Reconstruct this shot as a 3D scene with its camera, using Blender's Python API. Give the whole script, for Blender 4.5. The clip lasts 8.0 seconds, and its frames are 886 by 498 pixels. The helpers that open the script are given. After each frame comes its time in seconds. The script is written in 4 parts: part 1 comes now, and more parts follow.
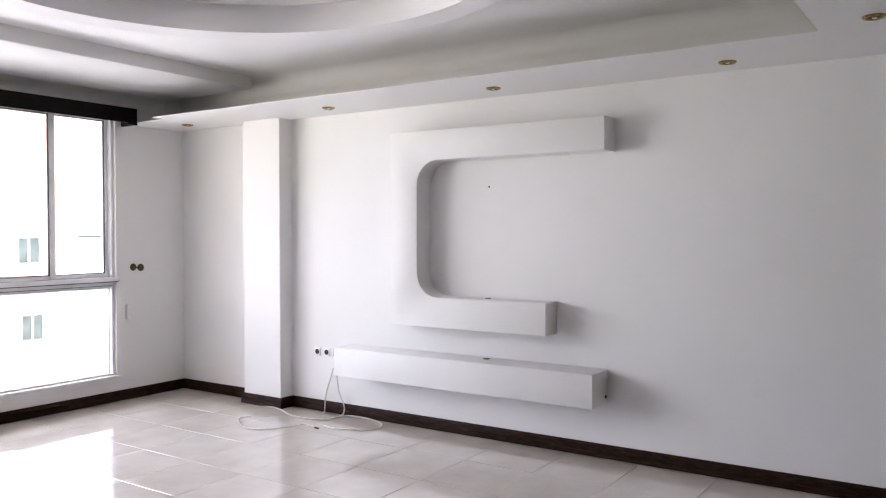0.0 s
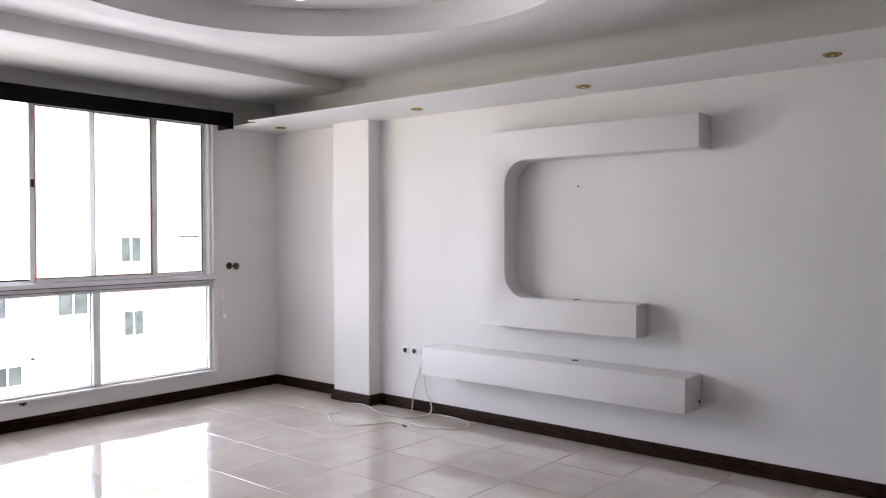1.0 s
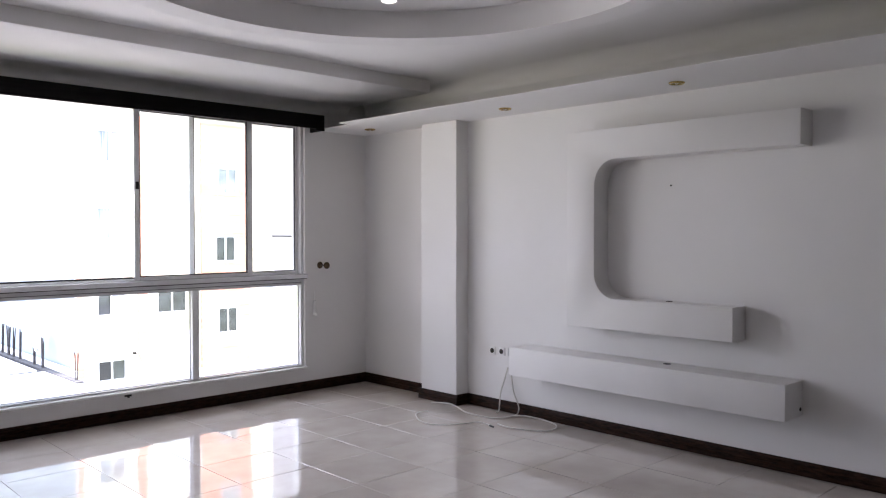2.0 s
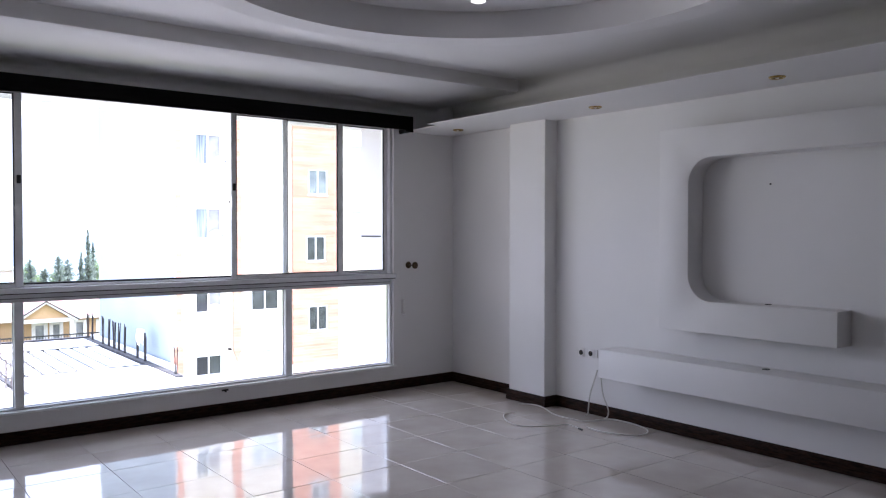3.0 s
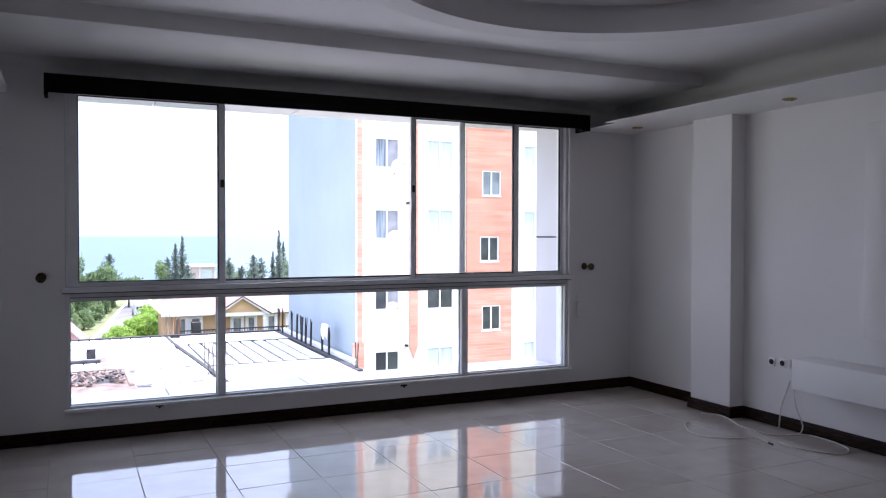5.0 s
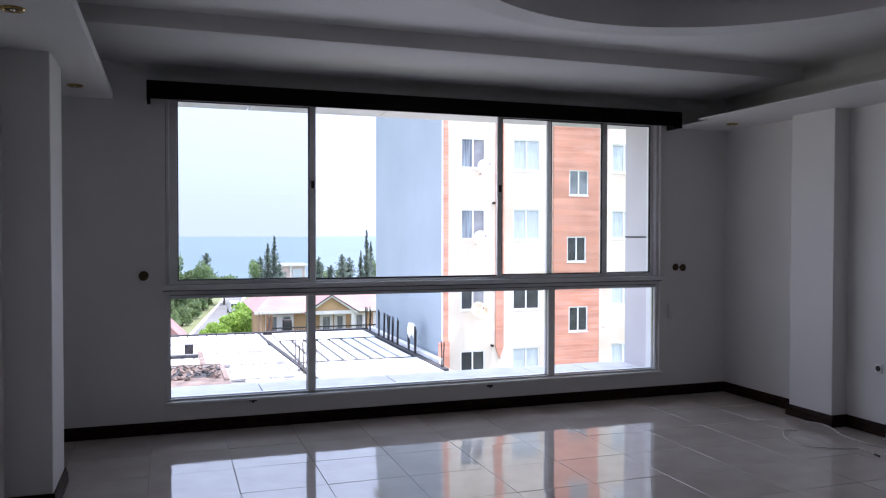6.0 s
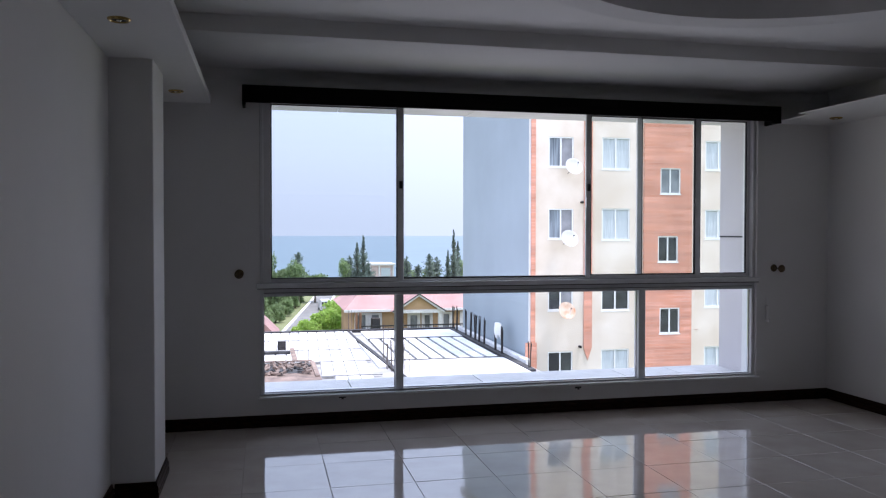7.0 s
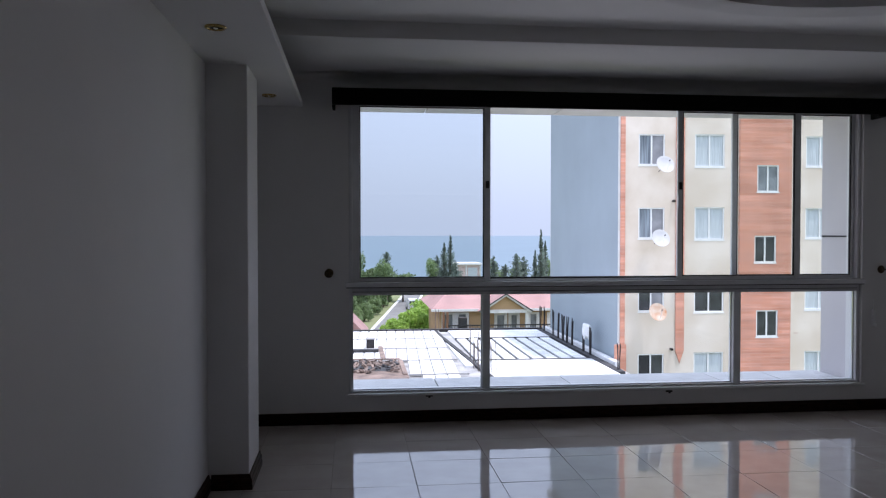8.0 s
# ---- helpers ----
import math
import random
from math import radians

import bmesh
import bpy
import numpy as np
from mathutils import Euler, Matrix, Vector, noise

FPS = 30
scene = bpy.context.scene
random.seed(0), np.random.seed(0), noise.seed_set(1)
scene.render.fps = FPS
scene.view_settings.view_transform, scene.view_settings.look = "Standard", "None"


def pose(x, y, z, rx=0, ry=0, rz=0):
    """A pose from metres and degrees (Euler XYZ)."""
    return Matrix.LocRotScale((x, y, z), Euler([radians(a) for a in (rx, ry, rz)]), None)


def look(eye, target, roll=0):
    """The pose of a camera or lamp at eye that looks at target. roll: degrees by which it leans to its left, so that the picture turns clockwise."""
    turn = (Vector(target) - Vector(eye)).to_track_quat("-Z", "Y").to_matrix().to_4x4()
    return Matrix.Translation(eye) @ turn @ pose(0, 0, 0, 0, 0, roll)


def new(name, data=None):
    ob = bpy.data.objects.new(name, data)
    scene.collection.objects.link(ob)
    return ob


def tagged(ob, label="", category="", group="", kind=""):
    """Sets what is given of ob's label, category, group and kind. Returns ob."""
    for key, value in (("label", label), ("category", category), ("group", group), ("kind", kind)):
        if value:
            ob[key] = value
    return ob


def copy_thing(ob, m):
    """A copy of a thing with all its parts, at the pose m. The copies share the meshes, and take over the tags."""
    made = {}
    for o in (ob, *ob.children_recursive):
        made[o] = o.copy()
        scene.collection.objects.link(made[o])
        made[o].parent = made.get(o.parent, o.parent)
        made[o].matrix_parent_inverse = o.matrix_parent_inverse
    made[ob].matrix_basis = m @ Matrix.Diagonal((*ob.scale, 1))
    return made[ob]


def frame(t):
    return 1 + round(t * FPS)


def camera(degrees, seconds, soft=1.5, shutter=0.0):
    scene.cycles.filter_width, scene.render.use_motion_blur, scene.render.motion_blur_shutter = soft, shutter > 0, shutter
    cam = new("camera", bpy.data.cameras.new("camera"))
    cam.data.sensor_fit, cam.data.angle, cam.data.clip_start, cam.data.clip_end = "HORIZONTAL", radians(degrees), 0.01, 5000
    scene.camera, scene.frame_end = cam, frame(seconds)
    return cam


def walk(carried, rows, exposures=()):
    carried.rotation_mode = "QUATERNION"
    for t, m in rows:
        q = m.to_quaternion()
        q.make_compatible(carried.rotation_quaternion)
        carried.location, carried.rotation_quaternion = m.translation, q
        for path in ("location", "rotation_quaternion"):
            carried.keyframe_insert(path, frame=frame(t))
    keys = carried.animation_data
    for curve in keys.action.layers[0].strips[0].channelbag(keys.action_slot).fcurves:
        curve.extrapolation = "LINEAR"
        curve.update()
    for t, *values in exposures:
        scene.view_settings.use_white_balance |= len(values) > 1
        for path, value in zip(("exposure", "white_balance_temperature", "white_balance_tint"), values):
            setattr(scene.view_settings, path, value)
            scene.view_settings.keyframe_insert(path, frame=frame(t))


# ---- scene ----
cam = camera(58.5, 8.0, soft=1.2)
# The eye stays near one spot and swings from the feature wall to the window.
ROWS = [
    (0.0, 0.000, 0.000, -56.14, -1.26, 0.08), (0.5, -0.008, 0.012, -53.10, -1.26, 0.07),
    (1.0, -0.016, 0.023, -50.07, -1.25, 0.05), (1.5, -0.023, 0.034, -47.01, -1.24, 0.03),
    (3.0, -0.040, 0.061, -37.75, -1.22, -0.02), (3.5, -0.044, 0.069, -34.58, -1.20, -0.04),
    (4.0, -0.047, 0.077, -31.47, -1.19, -0.06), (4.5, -0.050, 0.083, -28.38, -1.19, -0.09),
    (6.0, -0.054, 0.099, -19.10, -1.20, -0.10), (6.5, -0.054, 0.103, -15.94, -1.22, -0.09),
    (7.0, -0.053, 0.107, -12.81, -1.24, -0.08), (7.5, -0.051, 0.110, -9.66, -1.25, -0.05),
    (8.0, -0.049, 0.112, -6.52, -1.26, -0.01)]
EXPOSURES = [(0.0, 4.15, 6500, 23), (1.5, 3.46, 6550, 24), (3.5, 2.5, 5900, 26), (4.5, 2.2, 5900, 27), (6.0, 1.65, 5950, 25), (6.5, 1.5, 5980, 24), (8.0, 1.0, 6020, 22)]
walk(cam, [(t, pose(x, y, 1.5, 90 + p, r, a)) for t, x, y, a, p, r in ROWS], EXPOSURES)

# ---- sky and sun ----
SUN_ELEVATION, SUN_AZIMUTH = radians(78), radians(128)   # azimuth from +y towards +x
world = bpy.data.worlds.new("sky")
scene.world = world
world.use_nodes = True
sky = world.node_tree.nodes.new("ShaderNodeTexSky")
sky.sky_type, sky.sun_disc = "NISHITA", False
sky.sun_elevation, sky.sun_rotation = SUN_ELEVATION, SUN_AZIMUTH
sky.air_density, sky.dust_density, sky.ozone_density = 1.0, 5.0, 2.0
haze = world.node_tree.nodes.new("ShaderNodeMix")      # thin white summer haze over the whole sky
haze.data_type = "RGBA"
haze.inputs["Factor"].default_value = 0.86
# the haze glows towards the high sun
sky_way, toward, rise, glowing = (world.node_tree.nodes.new(n) for n in ("ShaderNodeTexCoord", "ShaderNodeVectorMath", "ShaderNodeMapRange", "ShaderNodeVectorMath"))
toward.operation, glowing.operation, rise.interpolation_type = "DOT_PRODUCT", "SCALE", "SMOOTHSTEP"
toward.inputs[1].default_value = (math.sin(SUN_AZIMUTH) * math.cos(SUN_ELEVATION), math.cos(SUN_AZIMUTH) * math.cos(SUN_ELEVATION), math.sin(SUN_ELEVATION))
rise.inputs["From Min"].default_value, rise.inputs["From Max"].default_value = -0.15, 0.95
rise.inputs["To Min"].default_value, rise.inputs["To Max"].default_value = 1.0, 2.9
glowing.inputs[0].default_value = (2.98, 3.46, 4.06)
world.node_tree.links.new(sky_way.outputs["Generated"], toward.inputs[0])
world.node_tree.links.new(toward.outputs["Value"], rise.inputs["Value"])
world.node_tree.links.new(rise.outputs[0], glowing.inputs["Scale"])
world.node_tree.links.new(glowing.outputs[0], haze.inputs["B"])
world.node_tree.links.new(sky.outputs[0], haze.inputs["A"])
world.node_tree.links.new(haze.outputs["Result"], world.node_tree.nodes["Background"].inputs["Color"])
world.node_tree.nodes["Background"].inputs["Strength"].default_value = 0.12
sun_data = bpy.data.lights.new("sun", "SUN")
sun_data.energy, sun_data.angle, sun_data.color = 2.0, radians(0.9), (1.0, 0.95, 0.87)
sun = new("sun", sun_data)
sun_way = Vector((math.sin(SUN_AZIMUTH) * math.cos(SUN_ELEVATION), math.cos(SUN_AZIMUTH) * math.cos(SUN_ELEVATION), math.sin(SUN_ELEVATION)))
# added area lamp outside the opening, topping up the sky's light indoors
sky_fill_data = bpy.data.lights.new("sky_fill", "AREA")
sky_fill_data.shape, sky_fill_data.size, sky_fill_data.size_y = "RECTANGLE", 3.0, 1.0
sky_fill_data.spread = radians(128)                 # narrow cone turned east, keeping this added light off the west wall
sky_fill_data.energy, sky_fill_data.color = 2.5, (1.0, 0.935, 0.82)
sky_fill = new("sky_fill", sky_fill_data)
sky_fill.matrix_world = look(Vector((1.8, 7.35, 1.92)), Vector((1.8 + 7.35 * math.tan(radians(34)), 0.0, 1.70)))
sun.matrix_world = look(Vector((20, -30, 60)), Vector((20, -30, 60)) - sun_way)


# ---- materials ----
def material(name, color, rough=0.5, metal=0.0, noise_scale=6.0, noise_amount=0.06, fine_scale=90.0, bump=0.1,
             bump_size=0.002, random_amount=0.0, rough_amount=0.0, stretch=(1, 1, 1), specular=0.5, tint=None, wave=0.0):
    """Principled surface with broad and fine variation of colour, roughness and relief, in metres."""
    m = bpy.data.materials.new(name)
    m.use_nodes = True
    t = m.node_tree
    b = t.nodes["Principled BSDF"]
    b.inputs["Roughness"].default_value, b.inputs["Metallic"].default_value = rough, metal
    b.inputs["Specular IOR Level"].default_value = specular
    co = t.nodes.new("ShaderNodeTexCoord")
    mp = t.nodes.new("ShaderNodeMapping")
    mp.inputs["Scale"].default_value = stretch
    t.links.new(co.outputs["Object"], mp.inputs["Vector"])
    if random_amount:
        which, far = t.nodes.new("ShaderNodeObjectInfo"), t.nodes.new("ShaderNodeVectorMath")
        far.operation = "MULTIPLY"
        far.inputs[1].default_value = (37.0, 61.0, 0.0)
        t.links.new(which.outputs["Random"], far.inputs[0])
        t.links.new(far.outputs[0], mp.inputs["Location"])
    broad, fine = t.nodes.new("ShaderNodeTexNoise"), t.nodes.new("ShaderNodeTexNoise")
    broad.inputs["Scale"].default_value, broad.inputs["Detail"].default_value = noise_scale, 5.0
    fine.inputs["Scale"].default_value, fine.inputs["Detail"].default_value = fine_scale, 3.0
    for n in (broad, fine):
        t.links.new(mp.outputs[0], n.inputs["Vector"])
    ramp = t.nodes.new("ShaderNodeMapRange")
    ramp.inputs["From Min"].default_value, ramp.inputs["From Max"].default_value = 0.3, 0.7
    t.links.new(broad.outputs["Fac"], ramp.inputs["Value"])
    mix = t.nodes.new("ShaderNodeMix")
    mix.data_type = "RGBA"
    other = tint or tuple(c * (1 - 2 * noise_amount) for c in color)
    mix.inputs["A"].default_value = (*[min(1, c * (1 + noise_amount)) for c in color], 1)
    mix.inputs["B"].default_value = (*other, 1)
    t.links.new(ramp.outputs[0], mix.inputs["Factor"])
    last = mix.outputs["Result"]
    if random_amount:
        info = t.nodes.new("ShaderNodeObjectInfo")
        hsv = t.nodes.new("ShaderNodeHueSaturation")
        rr = t.nodes.new("ShaderNodeMapRange")
        rr.inputs["To Min"].default_value, rr.inputs["To Max"].default_value = 1 - random_amount, 1 + random_amount
        t.links.new(info.outputs["Random"], rr.inputs["Value"])
        t.links.new(rr.outputs[0], hsv.inputs["Value"])
        t.links.new(last, hsv.inputs["Color"])
        last = hsv.outputs["Color"]
    t.links.new(last, b.inputs["Base Color"])
    if rough_amount:
        r2 = t.nodes.new("ShaderNodeMapRange")
        r2.inputs["From Min"].default_value, r2.inputs["From Max"].default_value = 0.3, 0.7
        r2.inputs["To Min"].default_value, r2.inputs["To Max"].default_value = max(0, rough - rough_amount), rough + rough_amount
        t.links.new(broad.outputs["Fac"], r2.inputs["Value"])
        t.links.new(r2.outputs[0], b.inputs["Roughness"])
    if bump:
        bp = t.nodes.new("ShaderNodeBump")
        bp.inputs["Strength"].default_value, bp.inputs["Distance"].default_value = bump, bump_size
        t.links.new(fine.outputs["Fac"], bp.inputs["Height"])
        t.links.new(bp.outputs[0], b.inputs["Normal"])
        if wave:                                       # slow unevenness of a hand-finished surface
            slow = t.nodes.new("ShaderNodeBump")
            slow.inputs["Strength"].default_value, slow.inputs["Distance"].default_value = 1.0, wave
            t.links.new(broad.outputs["Fac"], slow.inputs["Height"])
            t.links.new(slow.outputs[0], bp.inputs["Normal"])
    return m


def glass(name, tint, clear=0.93):
    """Window glass: clear with a Fresnel gloss."""
    m = bpy.data.materials.new(name)
    m.use_nodes = True
    t = m.node_tree
    t.nodes.remove(t.nodes["Principled BSDF"])
    tr, gl = t.nodes.new("ShaderNodeBsdfTransparent"), t.nodes.new("ShaderNodeBsdfGlossy")
    tr.inputs["Color"].default_value = (*[c * clear for c in tint], 1)
    gl.inputs["Roughness"].default_value = 0.02
    fr = t.nodes.new("ShaderNodeFresnel")
    fr.inputs["IOR"].default_value = 1.35
    mx = t.nodes.new("ShaderNodeMixShader")
    for a, z in ((fr.outputs[0], mx.inputs[0]), (tr.outputs[0], mx.inputs[1]), (gl.outputs[0], mx.inputs[2]),
                 (mx.outputs[0], t.nodes["Material Output"].inputs["Surface"])):
        t.links.new(a, z)
    return m


def glow(name, color, strength):
    m = bpy.data.materials.new(name)
    m.use_nodes = True
    b = m.node_tree.nodes["Principled BSDF"]
    b.inputs["Base Color"].default_value = (*color, 1)
    b.inputs["Emission Color"].default_value = (*color, 1)
    b.inputs["Emission Strength"].default_value = strength
    return m


def brickwork(name, one, two, mortar):
    """Long thin facing bricks in courses along x and z; every course has its own burnt shade, with stains over several."""
    m = bpy.data.materials.new(name)
    m.use_nodes = True
    t = m.node_tree
    b = t.nodes["Principled BSDF"]
    b.inputs["Roughness"].default_value = 0.85
    co, sep, com = t.nodes.new("ShaderNodeTexCoord"), t.nodes.new("ShaderNodeSeparateXYZ"), t.nodes.new("ShaderNodeCombineXYZ")
    br = t.nodes.new("ShaderNodeTexBrick")
    t.links.new(co.outputs["Object"], sep.inputs[0])
    t.links.new(sep.outputs["X"], com.inputs["X"])
    t.links.new(sep.outputs["Z"], com.inputs["Y"])
    t.links.new(com.outputs[0], br.inputs["Vector"])
    br.inputs["Scale"].default_value = 1.0
    br.inputs["Brick Width"].default_value, br.inputs["Row Height"].default_value = 0.95, 0.135
    br.inputs["Mortar Size"].default_value, br.inputs["Mortar Smooth"].default_value = 0.010, 0.8
    br.inputs["Color1"].default_value, br.inputs["Color2"].default_value, br.inputs["Mortar"].default_value = (*one, 1), (*two, 1), (*mortar, 1)
    last = br.outputs["Color"]
    for scale, stretch, low, high, factor in ((1.0, (0.22, 4.5, 1), 0.6, 1.2, 0.6), (0.9, (1, 1, 1), 0.75, 1.1, 0.6)):
        mp, no, ra, mix = (t.nodes.new(n) for n in ("ShaderNodeMapping", "ShaderNodeTexNoise", "ShaderNodeMapRange", "ShaderNodeMix"))
        mp.inputs["Scale"].default_value = stretch
        no.inputs["Scale"].default_value, no.inputs["Detail"].default_value = scale, 5.0
        ra.inputs["From Min"].default_value, ra.inputs["From Max"].default_value = 0.3, 0.7
        ra.inputs["To Min"].default_value, ra.inputs["To Max"].default_value = low, high
        mix.data_type, mix.blend_type = "RGBA", "MULTIPLY"
        mix.inputs["Factor"].default_value = factor
        t.links.new(com.outputs[0], mp.inputs["Vector"])
        t.links.new(mp.outputs[0], no.inputs["Vector"])
        t.links.new(no.outputs["Fac"], ra.inputs["Value"])
        t.links.new(last, mix.inputs["A"])
        t.links.new(ra.outputs[0], mix.inputs["B"])
        last = mix.outputs["Result"]
    t.links.new(last, b.inputs["Base Color"])
    bp = t.nodes.new("ShaderNodeBump")
    bp.inputs["Strength"].default_value, bp.inputs["Distance"].default_value, bp.invert = 0.3, 0.012, True
    t.links.new(br.outputs["Fac"], bp.inputs["Height"])
    t.links.new(bp.outputs[0], b.inputs["Normal"])
    return m


M_WALL = material("wall_paint", (0.78, 0.77, 0.76), 0.62, noise_scale=1.3, noise_amount=0.015, fine_scale=160, bump=0.12, bump_size=0.0015, wave=0.012)
# dark colour for unseen walls, chosen to cut light bounced into the room
M_UNSEEN_DARK = material("dark_unseen_wall", (0.12, 0.095, 0.08), 0.7, noise_scale=1.3, noise_amount=0.03, fine_scale=160, bump=0.12, bump_size=0.0015)
M_CEIL = material("ceiling_paint", (0.78, 0.77, 0.76), 0.75, noise_scale=1.1, noise_amount=0.015, fine_scale=120, bump=0.1, bump_size=0.0015, wave=0.012)
M_GYPSUM = material("gypsum_paint", (0.78, 0.77, 0.76), 0.55, noise_scale=2.2, noise_amount=0.015, fine_scale=140, bump=0.1, bump_size=0.0015, wave=0.006)
M_TILE = material("polished_tile", (0.61, 0.555, 0.505), 0.045, noise_scale=3.0, noise_amount=0.05, fine_scale=38, bump=0.02,
                  bump_size=0.0008, random_amount=0.03, rough_amount=0.02, tint=(0.54, 0.48, 0.43), specular=1.0, wave=0.0009)
M_TILE.node_tree.nodes["Principled BSDF"].inputs["IOR"].default_value = 1.9
M_GROUT = material("grout", (0.36, 0.325, 0.29), 0.8, noise_scale=9, noise_amount=0.15, fine_scale=200)
M_BASE = material("dark_wood", (0.028, 0.0115, 0.0065), 0.45, noise_scale=14, noise_amount=0.4, fine_scale=60, bump=0.25, stretch=(1, 1, 6), specular=0.13)
M_VALANCE = material("black_wood", (0.0035, 0.0028, 0.0028), 0.6, noise_scale=9, noise_amount=0.35, fine_scale=70, stretch=(0.3, 3, 3), specular=0.12)
M_ALU = material("white_aluminium", (0.80, 0.805, 0.815), 0.22, noise_scale=8, noise_amount=0.04, fine_scale=150, bump=0.04)
# black for gaskets and rails, and for strips and sheets painted as shade
M_ALU_DARK = material("gasket_and_shade_black", (0.02, 0.02, 0.022), 0.6, noise_scale=20, noise_amount=0.2)
M_GASKET = material("grey_gasket", (0.30, 0.30, 0.31), 0.5, noise_scale=20, noise_amount=0.1)
M_BRASS = material("aged_brass", (0.50, 0.35, 0.12), 0.16, 1.0, noise_scale=60, noise_amount=0.2, fine_scale=200, bump=0.05)
M_BRONZE = material("dark_bronze", (0.11, 0.08, 0.05), 0.35, 1.0, noise_scale=60, noise_amount=0.25, fine_scale=200, bump=0.05)
M_CHROME = material("lamp_reflector", (0.75, 0.72, 0.66), 0.15, 1.0, noise_scale=60, noise_amount=0.05, bump=0.02)
M_PLASTIC = material("white_plastic", (0.86, 0.86, 0.85), 0.35, noise_scale=20, noise_amount=0.03, bump=0.03)
M_SILL = material("glossy_sill", (0.86, 0.86, 0.85), 0.14, noise_scale=12, noise_amount=0.03, bump=0.02)
M_BLACK = material("black_plastic", (0.015, 0.015, 0.015), 0.5, noise_scale=20, noise_amount=0.2, bump=0.03)
M_CABLE = material("white_cable", (0.62, 0.60, 0.56), 0.45, noise_scale=30, noise_amount=0.06, bump=0.03)
M_STONE = material("sill_stone", (0.60, 0.60, 0.595), 0.6, noise_scale=5, noise_amount=0.07, fine_scale=70, bump=0.15, random_amount=0.03)
M_PANEL = material("overhang_panel", (0.58, 0.57, 0.56), 0.6, noise_scale=3, noise_amount=0.05, random_amount=0.03)
M_SIDE = material("lilac_render", (0.66, 0.625, 0.635), 0.8, noise_scale=1.4, noise_amount=0.04, fine_scale=60)
M_CREAM = material("cream_render", (0.68, 0.61, 0.525), 0.85, noise_scale=0.75, noise_amount=0.05, fine_scale=9, bump=0.06, bump_size=0.01, tint=(0.58, 0.495, 0.395))
M_BLUE = material("blue_grey_cladding", (0.29, 0.34, 0.375), 0.6, noise_scale=0.25, noise_amount=0.06, fine_scale=8, bump=0.1, bump_size=0.01)
M_BRICK = brickwork("red_brick", (0.62, 0.27, 0.175), (0.67, 0.325, 0.235), (0.66, 0.40, 0.32))
M_MORTAR = material("mortar", (0.46, 0.30, 0.22), 0.9, noise_scale=2, noise_amount=0.1)
M_FRAME = material("white_window_frame", (0.75, 0.75, 0.73), 0.4, noise_scale=4, noise_amount=0.03, bump=0.03)
M_DARKGLASS = material("dark_window_glass", (0.05, 0.055, 0.06), 0.06, noise_scale=2, noise_amount=0.3, bump=0.0)
M_SCREEN = material("insect_screen", (0.27, 0.27, 0.285), 0.7, noise_scale=2, noise_amount=0.15, fine_scale=40, bump=0.05)
M_DRAPE = material("blue_grey_drape", (0.20, 0.235, 0.26), 0.7, noise_scale=2.2, noise_amount=0.5, stretch=(7, 1, 0.35), tint=(0.09, 0.105, 0.125))
M_GREYGLASS = material("grey_window_glass", (0.22, 0.24, 0.25), 0.08, noise_scale=2, noise_amount=0.2, bump=0.0)
# dark concrete, also for the sheet and slab coloured as gap shade
M_JOIST = material("joist_concrete_and_shade", (0.055, 0.054, 0.056), 0.9, noise_scale=3, noise_amount=0.3)
M_PINK = material("pinkish_render", (0.60, 0.47, 0.43), 0.85, noise_scale=0.8, noise_amount=0.08)
M_CURTAIN = material("net_curtain", (0.50, 0.545, 0.56), 0.8, noise_scale=3, noise_amount=0.12, stretch=(8, 1, 0.4))
M_DISH = material("dish_paint", (0.44, 0.44, 0.435), 0.45, noise_scale=4, noise_amount=0.05)
M_RUST = material("rusty_dish_paint", (0.50, 0.43, 0.35), 0.6, noise_scale=4.5, noise_amount=0.08, tint=(0.40, 0.19, 0.09))
M_STEEL = material("dark_steel", (0.05, 0.045, 0.045), 0.5, 0.6, noise_scale=5, noise_amount=0.3)
M_REBAR = material("rusty_rebar", (0.15, 0.12, 0.105), 0.75, 0.3, noise_scale=8, noise_amount=0.3)
M_FOAM = material("white_foam_block", (0.74, 0.735, 0.725), 0.8, noise_scale=0.9, noise_amount=0.12, fine_scale=12, bump=0.25, bump_size=0.02, random_amount=0.07)
M_SLAB = material("roof_joint_concrete", (0.36, 0.35, 0.34), 0.9, noise_scale=1.0, noise_amount=0.2)
M_RUBBLE = material("raw_brickwork", (0.22, 0.16, 0.13), 0.9, noise_scale=2.5, noise_amount=0.25, random_amount=0.15)
M_ROOF = material("red_roof_sheet", (0.33, 0.185, 0.165), 0.6, noise_scale=0.7, noise_amount=0.1, fine_scale=8, bump=0.2, bump_size=0.02)
M_TIMBER = material("brown_timber", (0.20, 0.10, 0.055), 0.7, noise_scale=3, noise_amount=0.3, stretch=(4, 4, 0.5))
M_TAN = material("tan_render", (0.42, 0.275, 0.145), 0.85, noise_scale=0.8, noise_amount=0.1)
M_TRIM = material("white_trim", (0.62, 0.61, 0.59), 0.7, noise_scale=2, noise_amount=0.05)
M_ROAD = material("asphalt", (0.17, 0.165, 0.155), 0.9, noise_scale=0.4, noise_amount=0.15, fine_scale=20)
M_GROUND = material("grassland", (0.125, 0.135, 0.06), 0.95, noise_scale=0.06, noise_amount=0.3, fine_scale=2, bump=0.5, bump_size=0.1, tint=(0.15, 0.17, 0.07))
M_WATER = material("sea_water", (0.085, 0.135, 0.165), 0.38, noise_scale=0.01, noise_amount=0.05, fine_scale=0.6, bump=0.25, bump_size=0.2, specular=0.35)
